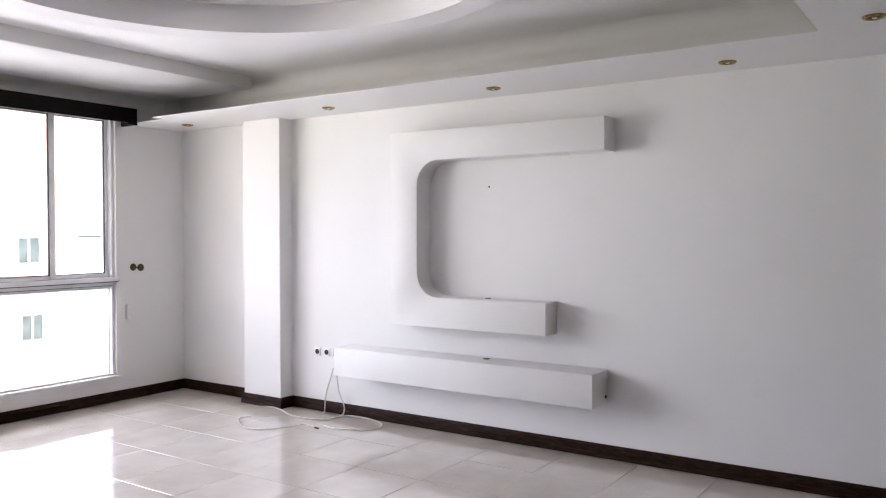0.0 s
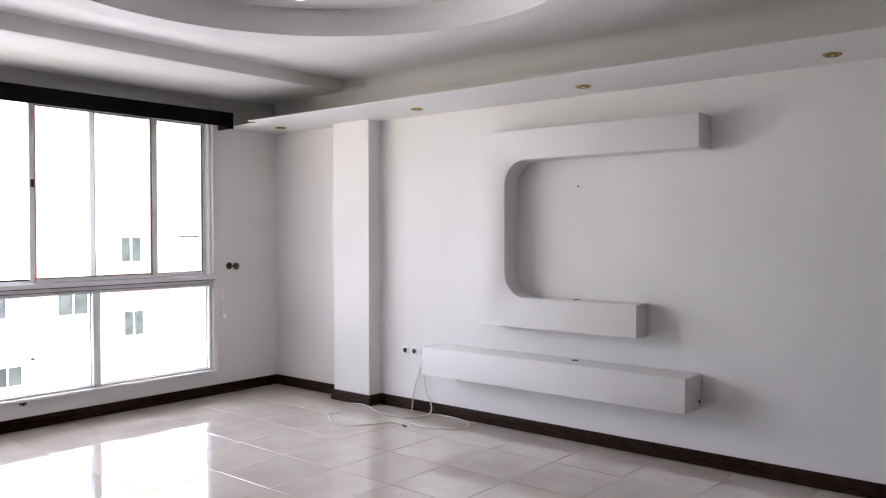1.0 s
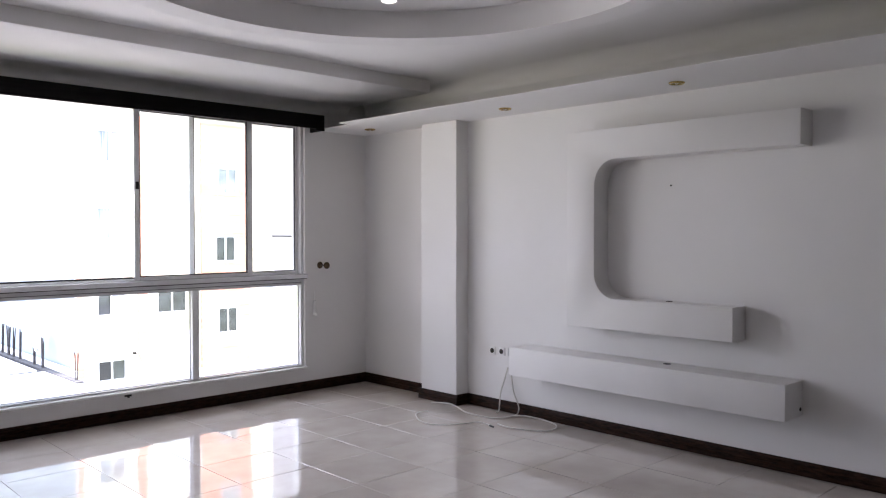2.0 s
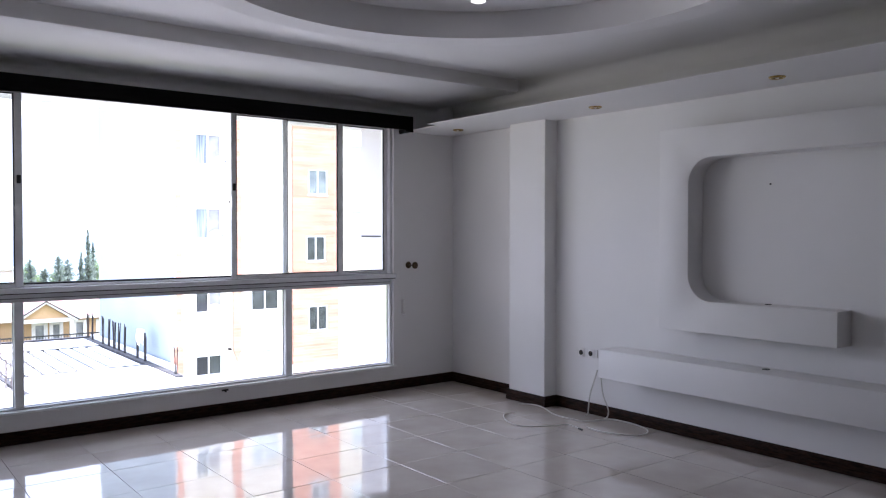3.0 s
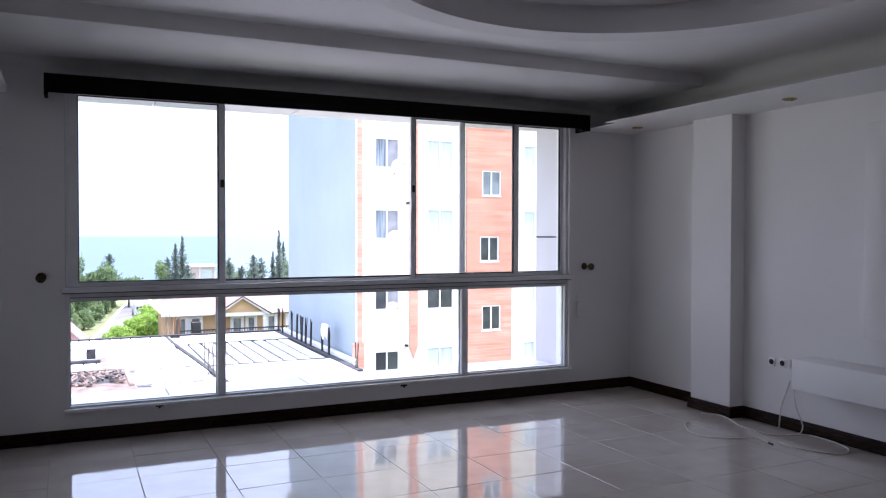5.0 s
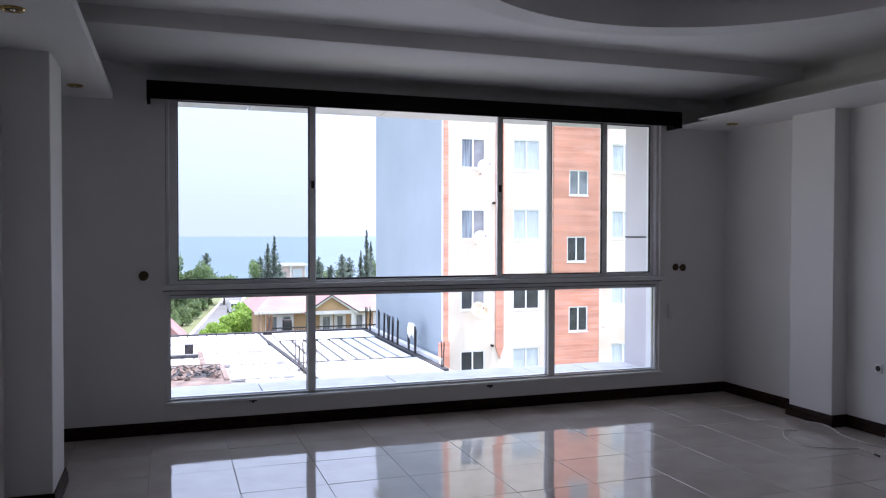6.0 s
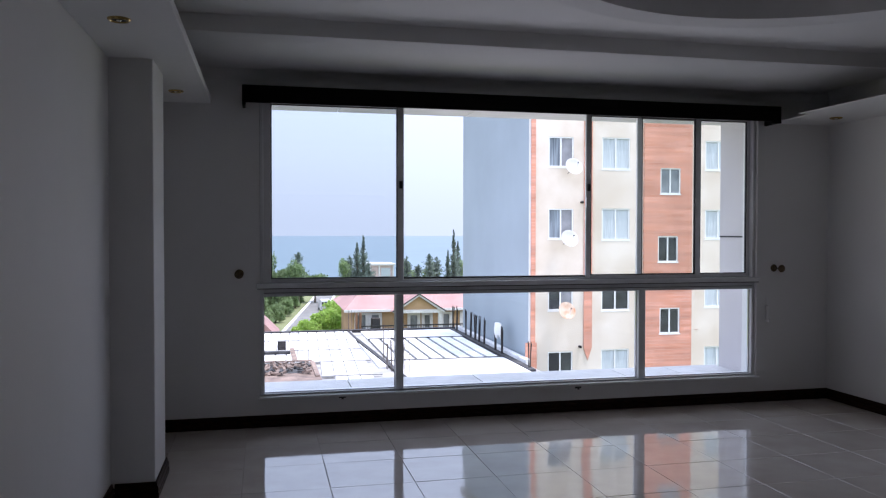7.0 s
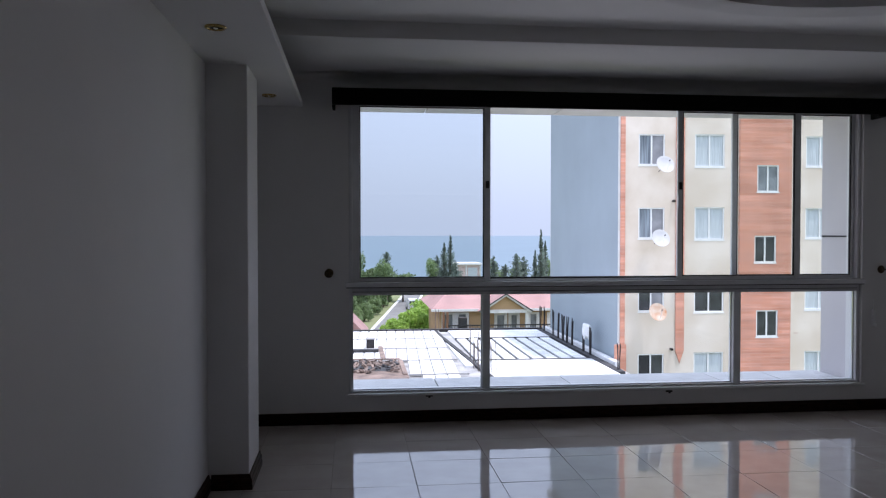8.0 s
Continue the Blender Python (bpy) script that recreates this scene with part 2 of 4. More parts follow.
M_BARK = material("bark", (0.10, 0.075, 0.05), 0.9, noise_scale=4, noise_amount=0.3)
M_LEAF = material("broad_leaves", (0.21, 0.28, 0.125), 0.6, noise_scale=0.9, noise_amount=0.3, random_amount=0.2, tint=(0.115, 0.17, 0.075))
M_LEAF_BRIGHT = material("young_leaves", (0.33, 0.46, 0.10), 0.6, noise_scale=0.9, noise_amount=0.25, tint=(0.22, 0.35, 0.065))
# needle colour paled and greyed to stand in for haze over the distance
M_NEEDLE_HAZED = material("hazed_conifer_needles", (0.21, 0.26, 0.215), 0.7, noise_scale=1.0, noise_amount=0.3)
for m in (M_LEAF, M_LEAF_BRIGHT, M_NEEDLE_HAZED):            # thin leaves let some light through
    t = m.node_tree
    b = t.nodes["Principled BSDF"]
    through_leaf, both = t.nodes.new("ShaderNodeBsdfTranslucent"), t.nodes.new("ShaderNodeMixShader")
    both.inputs[0].default_value = 0.5
    t.links.new(b.inputs["Base Color"].links[0].from_socket, through_leaf.inputs["Color"])
    t.links.new(b.outputs[0], both.inputs[1])
    t.links.new(through_leaf.outputs[0], both.inputs[2])
    t.links.new(both.outputs[0], t.nodes["Material Output"].inputs["Surface"])
G_CLEAR = glass("clear_glass", (0.985, 1.0, 0.99), 0.975)
G_LOW = glass("lower_glass", (0.99, 1.0, 0.995), 0.995)
G_TINT = glass("tinted_glass", (0.955, 0.975, 0.97), 0.945)
G_LAMP = glow("lamp_glow", (1.0, 0.97, 0.92), 0.7)


# ---- building helpers ----
def box(bm, x0, y0, z0, x1, y1, z1, bevel=0.0, segments=2):
    """A box between two corners, with rounded edges where a bevel is given."""
    made = bmesh.ops.create_cube(bm, size=1.0, matrix=Matrix.LocRotScale(((x0 + x1) / 2, (y0 + y1) / 2, (z0 + z1) / 2), None, (x1 - x0, y1 - y0, z1 - z0)))
    if bevel:
        edges = list({e for v in made["verts"] for e in v.link_edges})
        bmesh.ops.bevel(bm, geom=edges, offset=bevel, segments=segments, profile=0.5, affect="EDGES")
    return bm


def boxed(*args, **kw):
    return box(bmesh.new(), *args, **kw)


def mesh_of(name, bm, mat, smooth=False):
    me = bpy.data.meshes.new(name)
    bmesh.ops.recalc_face_normals(bm, faces=bm.faces)
    for f in bm.faces:
        f.smooth = smooth
    bm.to_mesh(me)
    bm.free()
    me.materials.append(mat)
    if smooth:
        me.set_sharp_from_angle(angle=radians(38))
    return me


def part(name, bm, mat, parent=None, label="", smooth=False):
    """Links a bmesh as one mesh object, under a thing or a part where one is given."""
    ob = new(name, mesh_of(name, bm, mat, smooth))
    if parent:
        ob.parent = parent
    if label:
        ob["label"] = label
    return ob


def thing(name, label, category, at=(0, 0, 0), group="", kind=""):
    ob = new(name)
    ob.location = at
    ob.empty_display_size = 0.1
    return tagged(ob, label, category, group, kind)


def structure(name, bm, mat, label, category, smooth=False):
    return tagged(part(name, bm, mat, smooth=smooth), label, category, kind="structure")


def lathe(bm, profile, steps=32, matrix=Matrix()):
    """Turns a profile of (radius, height) round the z axis."""
    rings = []
    for r, h in profile:
        if r < 1e-6:
            rings.append([bm.verts.new(matrix @ Vector((0, 0, h)))] * steps)
        else:
            rings.append([bm.verts.new(matrix @ Vector((r * math.cos(2 * math.pi * i / steps), r * math.sin(2 * math.pi * i / steps), h))) for i in range(steps)])
    for a, b in zip(rings, rings[1:]):
        for i in range(steps):
            j = (i + 1) % steps
            quad = list(dict.fromkeys((a[i], a[j], b[j], b[i])))
            if len(quad) > 2:
                bm.faces.new(quad)
    return bm


def prism(bm, outline, lift, axis="x"):
    """Extrudes a closed outline of 2D points over lift = (from, to) along an axis."""
    def place(p, s):
        return {"x": (s, p[0], p[1]), "y": (p[0], s, p[1]), "z": (p[0], p[1], s)}[axis]
    a = [bm.verts.new(place(p, lift[0])) for p in outline]
    b = [bm.verts.new(place(p, lift[1])) for p in outline]
    bm.faces.new(a), bm.faces.new(b)
    for i in range(len(a)):
        j = (i + 1) % len(a)
        bm.faces.new((a[i], a[j], b[j], b[i]))
    return bm


def tube(name, points, radius, mat, parent=None, label="", steps=8):
    """A round cable along a smooth line through the points, as a mesh."""
    pts = [Vector(p) for p in points]
    line = []
    for i in range(len(pts) - 1):
        p0, p1, p2, p3 = pts[max(i - 1, 0)], pts[i], pts[i + 1], pts[min(i + 2, len(pts) - 1)]
        for k in range(6):
            s = k / 6
            line.append(0.5 * ((2 * p1) + (p2 - p0) * s + (2 * p0 - 5 * p1 + 4 * p2 - p3) * s * s + (3 * p1 - p0 - 3 * p2 + p3) * s ** 3))
    line.append(pts[-1])
    bm = bmesh.new()
    rings = []
    for i, p in enumerate(line):
        d = (line[min(i + 1, len(line) - 1)] - line[max(i - 1, 0)]).normalized()
        side = d.cross(Vector((0.13, 0.07, 1))).normalized()
        up = side.cross(d)
        rings.append([bm.verts.new(p + radius * (math.cos(2 * math.pi * k / steps) * side + math.sin(2 * math.pi * k / steps) * up)) for k in range(steps)])
    for a, b in zip(rings, rings[1:]):
        for k in range(steps):
            bm.faces.new((a[k], a[(k + 1) % steps], b[(k + 1) % steps], b[k]))
    bm.faces.new(rings[0]), bm.faces.new(rings[-1])
    return part(name, bm, mat, parent, label, smooth=True)


# ---- the room's main sizes ----
WEST, EAST, SOUTH, NORTH = -0.885, 4.925, -8.0, 6.309
BAY_W, BAY_N = -5.2, 1.45                           # unseen bay added behind the eye to let bounced light escape
SOFFIT, STRIP, TRAY, RECESS = 2.461, 2.717, 2.824, 2.990
LIP_W, LIP_E, LIP_S = -0.43, 4.18, 0.634          # inner edges of the dropped border
BACK_S, STEP_Y, STEP_E = 0.39, 5.13, 4.72            # ends of the raised tray above the border
WIN = dict(x0=-0.078, x1=4.205, z0=0.232, z1=2.535)
THICK = 0.22

# ---- large structure ----
bm = bmesh.new()
box(bm, WEST - THICK, NORTH, -0.1, WIN["x0"], NORTH + THICK, 3.0)
box(bm, WIN["x1"], NORTH, -0.1, EAST + THICK, NORTH + THICK, 3.0)
box(bm, WIN["x0"], NORTH, -0.1, WIN["x1"], NORTH + THICK, WIN["z0"])
box(bm, WIN["x0"], NORTH, WIN["z1"], WIN["x1"], NORTH + THICK, 3.0)
structure("wall_north", bm, M_WALL, "white painted wall round the wide window", "wall")
structure("wall_east", boxed(EAST, SOUTH, -0.1, EAST + THICK, NORTH, 3.0), M_WALL, "white painted wall behind the gypsum shelf unit", "wall")
structure("wall_west", boxed(WEST - THICK, BAY_N, -0.1, WEST, NORTH, 3.0), M_WALL, "plain white painted wall in shade", "wall")
# unseen walls, added and darkened so that less light bounces back
structure("wall_return", boxed(BAY_W - THICK, BAY_N, -0.1, WEST - THICK, BAY_N + THICK, 3.0), M_UNSEEN_DARK, "added unseen dark taupe wall of the side bay", "wall")
structure("wall_bay", boxed(BAY_W - THICK, SOUTH - THICK, -0.1, BAY_W, BAY_N, 3.0), M_UNSEEN_DARK, "added unseen dark taupe wall closing the side bay", "wall")
structure("wall_south", boxed(BAY_W, SOUTH - THICK, -0.1, EAST + THICK, SOUTH, 3.0), M_UNSEEN_DARK, "unseen dark taupe wall closing the room, cutting bounced light", "wall")
structure("pillar_1", boxed(4.782, 4.87, -0.02, EAST + 0.01, 5.315, SOFFIT + 0.01, bevel=0.006), M_WALL, "white painted pilaster standing out from the wall", "pillar")
structure("pillar_2", boxed(WEST - 0.01, 4.79, -0.02, -0.65, 5.26, SOFFIT + 0.01, bevel=0.006), M_WALL, "white painted pilaster in shade beside the window", "pillar")

# ceiling: a thin dropped border hung below a raised tray with a round recess, and a lower strip along the window
bm = bmesh.new()
LIP_T = 0.012
box(bm, LIP_E, LIP_S, SOFFIT, EAST, 5.74, SOFFIT + 0.005)
box(bm, 4.30, 5.74, SOFFIT, EAST, NORTH, SOFFIT + 0.005)      # set back beside the pelmet
box(bm, WEST, LIP_S, SOFFIT, LIP_W, NORTH, SOFFIT + 0.05, bevel=0.003, segments=1)
box(bm, BAY_W, SOUTH, SOFFIT, EAST, LIP_S, SOFFIT + LIP_T)
box(bm, WEST, BACK_S - 0.04, SOFFIT + LIP_T, EAST, BACK_S, 2.99)
for wall, side in ((EAST, 1), (WEST, -1)):                     # rounded cornices where the tray meets the walls
    curve = [(wall - side * (0.15 - 0.15 * math.sin(radians(a))), TRAY - 0.13 * (1 - math.cos(radians(a)))) for a in range(0, 91, 9)]
    prism(bm, curve + [(wall + side * 0.004, TRAY - 0.13), (wall + side * 0.004, 2.99), (wall - side * 0.15, 2.99)], (BACK_S, NORTH + 0.004), "y")
box(bm, WEST, STEP_Y, STRIP, STEP_E, NORTH + 0.004, 2.99, bevel=0.008)
box(bm, STEP_E, STEP_Y, TRAY, EAST, NORTH + 0.004, 2.99)
cornice = [(NORTH - 0.09 * (1 - math.sin(radians(a))), STRIP - 0.002 - 0.07 * (1 - math.cos(radians(a)))) for a in range(0, 91, 15)]
prism(bm, cornice + [(NORTH + 0.005, STRIP + 0.1), (NORTH - 0.09, STRIP + 0.1)], (WEST, STEP_E - 0.01), "x")
box(bm, BAY_W - THICK, SOUTH - THICK, 3.0, EAST + THICK, NORTH + THICK, 3.2)
CX, CY, R_IN, R_OUT = 2.53, 3.06, 1.433, 1.61
x0, x1, y0, y1 = WEST, EAST, BACK_S, STEP_Y
angles = sorted({2 * math.pi * i / 160 for i in range(160)} | {math.atan2(y - CY, x - CX) % (2 * math.pi) for x in (x0, x1) for y in (y0, y1)})
rings = [[] for _ in range(6)]
for a in angles:
    c, s = math.cos(a), math.sin(a)
    reach = min((x1 - CX) / c if c > 1e-9 else (x0 - CX) / c if c < -1e-9 else 1e9, (y1 - CY) / s if s > 1e-9 else (y0 - CY) / s if s < -1e-9 else 1e9)
    for ring, (r, z) in zip(rings, ((reach, TRAY), (R_OUT, TRAY), (R_OUT - 0.014, TRAY - 0.028), (R_IN, TRAY - 0.014), (R_IN, RECESS), (0.02, RECESS + 0.001))):
        ring.append(bm.verts.new((CX + r * c, CY + r * s, z)))
for a, b in zip(rings, rings[1:]):
    for i in range(len(angles)):
        j = (i + 1) % len(angles)
        bm.faces.new((a[i], a[j], b[j], b[i]))
bm.faces.new(rings[-1])
structure("ceiling", bm, M_CEIL, "white gypsum ceiling with dropped border and round recess", "ceiling", smooth=True)


def baseboard(name, start, end, inward):
    """A moulded board along a wall; inward is the direction into the room."""
    profile = [(0, 0), (0.020, 0), (0.020, 0.030), (0.016, 0.034), (0.016, 0.040), (0.019, 0.046), (0.017, 0.064), (0.011, 0.070), (0.011, 0.076), (0.008, 0.090), (0, 0.090)]
    s, e, n = Vector((*start, 0)), Vector((*end, 0)), Vector((*inward, 0))
    bm = bmesh.new()
    a = [bm.verts.new(s + n * d + Vector((0, 0, h))) for d, h in profile]
    b = [bm.verts.new(e + n * d + Vector((0, 0, h))) for d, h in profile]
    bm.faces.new(a), bm.faces.new(b)
    for i in range(len(a)):
        j = (i + 1) % len(a)
        bm.faces.new((a[i], a[j], b[j], b[i]))
    return structure(name, bm, M_BASE, "dark brown moulded wooden baseboard along the wall", "baseboard")


baseboard("baseboard_1", (WEST, NORTH), (EAST, NORTH), (0, -1))
baseboard("baseboard_2", (EAST, SOUTH), (EAST, 4.87), (-1, 0))
baseboard("baseboard_3", (EAST, 5.315), (EAST, NORTH - 0.02), (-1, 0))
baseboard("baseboard_4", (4.782, 4.85), (4.782, 5.335), (-1, 0))
baseboard("baseboard_5", (4.782, 4.87), (EAST - 0.02, 4.87), (0, -1))
baseboard("baseboard_6", (WEST, BAY_N), (WEST, 4.79), (1, 0))
baseboard("baseboard_7", (-0.65, 4.77), (-0.65, 5.28), (1, 0))
baseboard("baseboard_8", (WEST + 0.02, 4.79), (-0.65, 4.79), (0, -1))
baseboard("baseboard_9", (WEST, 5.26), (WEST, NORTH - 0.02), (1, 0))

# ---- the window ----
window = thing("window_1", "wide white aluminium window with sliding upper panes", "window", kind="structure")
FY = NORTH + 0.03                                   # inner face of the outer frame


def bar(bm, xa, za, xb, zb, y0, y1, bevel=0.004):
    return box(bm, xa, y0, za, xb, y1, zb, bevel=bevel, segments=1)


bm = bmesh.new()
bar(bm, WIN["x0"], WIN["z0"], WIN["x0"] + 0.028, WIN["z1"], FY, FY + 0.09)
bar(bm, WIN["x1"] - 0.028, WIN["z0"], WIN["x1"], WIN["z1"], FY, FY + 0.09)
bar(bm, WIN["x0"] + 0.028, WIN["z0"], WIN["x1"] - 0.028, WIN["z0"] + 0.014, FY, FY + 0.09)
bar(bm, WIN["x0"] + 0.028, WIN["z1"] - 0.03, WIN["x1"] - 0.028, WIN["z1"], FY, FY + 0.09)
part("window_frame", bm, M_ALU, window)
bm = bmesh.new()
bar(bm, WIN["x0"] - 0.03, 1.065, WIN["x1"] + 0.015, 1.105, NORTH - 0.030, FY + 0.10, 0.006)
bar(bm, WIN["x0"] + 0.028, 1.001, WIN["x1"] - 0.028, 1.063, FY - 0.005, FY + 0.09)
part("transom", bm, M_ALU, window)
# solid dark strips whose colour stands in for the transom's shadow gaps
bm = bmesh.new()
bar(bm, WIN["x0"] - 0.02, 1.059, WIN["x1"] + 0.005, 1.0648, NORTH - 0.024, FY - 0.0052, 0.001)
bar(bm, WIN["x0"] + 0.028, 1.024, WIN["x1"] - 0.028, 1.0285, FY - 0.008, FY - 0.0052, 0.001)
part("shade_strip", bm, M_ALU_DARK, window, "dark strips coloured as shadow gaps")
for x in (1.010, 3.118):
    part("mullion", bar(bmesh.new(), x - 0.031, WIN["z0"] + 0.014, x + 0.031, 1.001, FY - 0.004, FY + 0.085), M_ALU, window)
for xa, xb in ((-0.05, 0.979), (1.041, 3.087), (3.149, 4.177)):
    bm = bmesh.new()
    for q in ((xa, 0.246, xa + 0.005, 1.001), (xb - 0.005, 0.246, xb, 1.001), (xa + 0.005, 0.246, xb - 0.005, 0.250), (xa + 0.005, 0.995, xb - 0.005, 1.001)):
        bar(bm, *q, FY + 0.040, FY + 0.06, 0.001)
    part("gasket", bm, M_GASKET, window)
    pane = part("pane", boxed(xa + 0.006, FY + 0.045, 0.250, xb - 0.006, FY + 0.051, 0.996), G_LOW, window)
    pane.visible_shadow = False
part("window_sill", boxed(WIN["x0"] - 0.012, NORTH - 0.036, 0.212, WIN["x1"] + 0.012, FY + 0.002, 0.2325, bevel=0.004), M_SILL, window, "white glossy sill edge")


def leaf(xa, xb, y, mat, latch_side=None, wa=0.044, wb=0.044):
    """One framed pane of the upper row, at the depth y of its track."""
    sash = part("sash", bmesh.new(), M_ALU, window)
    bm = bmesh.new()
    za, zb = 1.105, WIN["z1"] - 0.03
    bar(bm, xa, za, xa + wa, zb, y, y + 0.028)
    bar(bm, xb - wb, za, xb, zb, y, y + 0.028)
    bar(bm, xa + wa, za, xb - wb, za + 0.030, y, y + 0.028)
    bar(bm, xa + wa, zb - 0.022, xb - wb, zb, y, y + 0.028)
    sash.data = mesh_of("sash", bm, M_ALU)
    bm = bmesh.new()
    for q in ((xa + wa, za + 0.030, xa + wa + 0.008, zb - 0.022), (xb - wb - 0.008, za + 0.030, xb - wb, zb - 0.022),
              (xa + wa + 0.008, za + 0.030, xb - wb - 0.008, za + 0.038), (xa + wa + 0.008, zb - 0.030, xb - wb - 0.008, zb - 0.022)):
        bar(bm, *q, y + 0.004, y + 0.024, 0.001)
    part("gasket", bm, M_ALU_DARK, sash)
    pane = part("pane", boxed(xa + wa + 0.005, y + 0.011, za + 0.034, xb - wb - 0.005, y + 0.017, zb - 0.026), mat, sash)
    pane.visible_shadow = False
    if latch_side is not None:
        bm = boxed(latch_side - 0.014, y - 0.012, 1.845, latch_side + 0.014, y, 1.905, bevel=0.004)
        part("latch", bm, M_BLACK, sash, "black plastic slide latch")
    return sash


leaf(-0.056, 1.045, FY + 0.005, G_TINT, 1.020, wa=0.062, wb=0.052)
leaf(2.600, 3.672, FY + 0.005, G_CLEAR, 2.622, wb=0.052)
leaf(3.088, 4.174, FY + 0.045, G_CLEAR, wb=0.026)
bm = boxed(2.600, FY - 0.006, 1.70, 2.614, FY + 0.005, 1.80, bevel=0.003)
part("pull", bm, M_ALU, window, "slim aluminium pull handle")
# the bare track and its outer rail in the open part
bm = bmesh.new()
bar(bm, 1.045, 1.105, 2.600, 1.124, FY + 0.003, FY + 0.070, 0.002)
part("track", bm, M_ALU, window)
bm = bmesh.new()
bar(bm, 1.045, 1.124, 2.600, 1.136, FY + 0.012, FY + 0.020, 0.001)
bar(bm, 1.045, 1.124, 2.600, 1.136, FY + 0.052, FY + 0.060, 0.001)
part("track_rail", bm, M_ALU_DARK, window, "dark track rails")

# black pelmet over the window
pelmet = thing("pelmet", "black wooden curtain pelmet over the window", "pelmet", at=(0, 0, 0))
bm = bmesh.new()
box(bm, -0.20, 6.10, 2.450, 4.285, 6.122, 2.578, bevel=0.004)
part("front_board", bm, M_VALANCE, pelmet)
part("top_board", boxed(-0.20, 6.122, 2.548, 4.285, NORTH, 2.567, bevel=0.003), M_VALANCE, pelmet)
for xa in (-0.20, 4.263):
    part("end_board", boxed(xa, 6.122, 2.436, xa + 0.022, NORTH, 2.548, bevel=0.003), M_VALANCE, pelmet)
part("corner_foot", boxed(4.19, 6.098, 2.434, 4.287, 6.122, 2.452, bevel=0.003), M_VALANCE, pelmet)

# ---- the feature wall ----
unit = thing("wall_unit", "white gypsum wall unit shaped like a squared letter C", "wall unit", at=(EAST, 3.0, 1.5))
UX = 4.748
arc = [(3.24 + 0.18 * math.sin(a), 1.20 - 0.18 * math.cos(a)) for a in [radians(9 * k) for k in range(11)]]
arc += [(3.24 + 0.18 * math.cos(a), 1.84 + 0.18 * math.sin(a)) for a in [radians(9 * k) for k in range(11)]]
outline = [(1.953, 2.235), (3.665, 2.235), (3.665, 0.800), (2.365, 0.800), (2.365, 1.020)] + arc + [(1.953, 2.020)]
bm = prism(bmesh.new(), outline, (UX, EAST), "x")
bmesh.ops.recalc_face_normals(bm, faces=bm.faces)
edges = [e for e in bm.edges if all(abs(v.co.x - UX) < 1e-5 for v in e.verts)]
bmesh.ops.bevel(bm, geom=edges, offset=0.005, segments=2, profile=0.5, affect="EDGES")
ob = part("body", bm, M_GYPSUM, unit, smooth=True)
ob.location = (-EAST, -3.0, -1.5)
ob = part("cable_hole", lathe(bmesh.new(), [(0, 0), (0.022, 0), (0.022, 0.003), (0.016, 0.004), (0, 0.002)], 20), M_BLACK, unit, "black cable grommet")
ob.location = (4.87 - EAST, 2.88 - 3.0, 1.020 - 1.5)

shelf = thing("floating_shelf", "long white gypsum box shelf fixed to the wall", "shelf", at=(EAST, 3.1, 0.37))
bm = boxed(4.665 - EAST, 1.995 - 3.1, 0, 0, 4.165 - 3.1, 0.222, bevel=0.006)
part("body", bm, M_GYPSUM, shelf, smooth=True)
ob = part("cable_hole", lathe(bmesh.new(), [(0, 0), (0.026, 0), (0.026, 0.003), (0.019, 0.004), (0, 0.002)], 20), M_BLACK, shelf, "black cable grommet")
ob.location = (4.84 - EAST, 2.875 - 3.1, 0.222)
ob = part("end_hole", lathe(bmesh.new(), [(0, 0), (0.012, 0), (0.012, 0.003), (0, 0.003)], 16, pose(0, 0, 0, 90, 0, 0)), M_BLACK, shelf, "small black cable hole")
ob.location = (4.885 - EAST, 1.995 - 3.1, 0.045)

ob = part("wall_bolt", lathe(bmesh.new(), [(0, 0.010), (0.004, 0.010), (0.006, 0.005), (0.006, 0), (0, 0)], 16, pose(0, 0, 0, 0, -90, 0)), M_BLACK)
tagged(ob, "small dark bolt stuck in the white wall", "bolt").location = (EAST, 2.902, 1.822)


def outlet(at):
    o = thing("power_outlet", "white plastic wall socket with a dark round inset", "outlet", at=at, group="sockets by the shelf")
    part("plate", boxed(-0.010, -0.031, -0.034, 0, 0.031, 0.034, bevel=0.004), M_PLASTIC, o, smooth=True)
    bm = lathe(bmesh.new(), [(0, 0.0112), (0.016, 0.0112), (0.018, 0.0130), (0.021, 0.0130), (0.021, 0.009)], 24, pose(0, 0, 0, 0, -90, 0))
    part("socket_ring", bm, M_JOIST, o, "dark recessed socket ring", smooth=True)
    for dz in (-0.010, 0.010):
        bm = lathe(bmesh.new(), [(0, 0.0128), (0.003, 0.0128), (0.003, 0.009)], 10, pose(0, 0, dz, 0, -90, 0))
        part("contact", bm, M_BRASS, o)
    return o


outlet((EAST, 4.572, 0.495))
outlet((EAST, 4.468, 0.497))
ob = part("cable_cover", boxed(-0.012, -0.006, -0.033, 0, 0.006, 0.033, bevel=0.003), M_PLASTIC)
tagged(ob, "narrow white plastic cover beside the sockets", "cable cover").location = (EAST, 4.400, 0.500)

# loose white cables between the wall and the floor
H0 = 0.008
cable = thing("antenna_cable", "loose white cable looped on the tiles by the wall", "cable", at=(4.7, 4.4, 0))
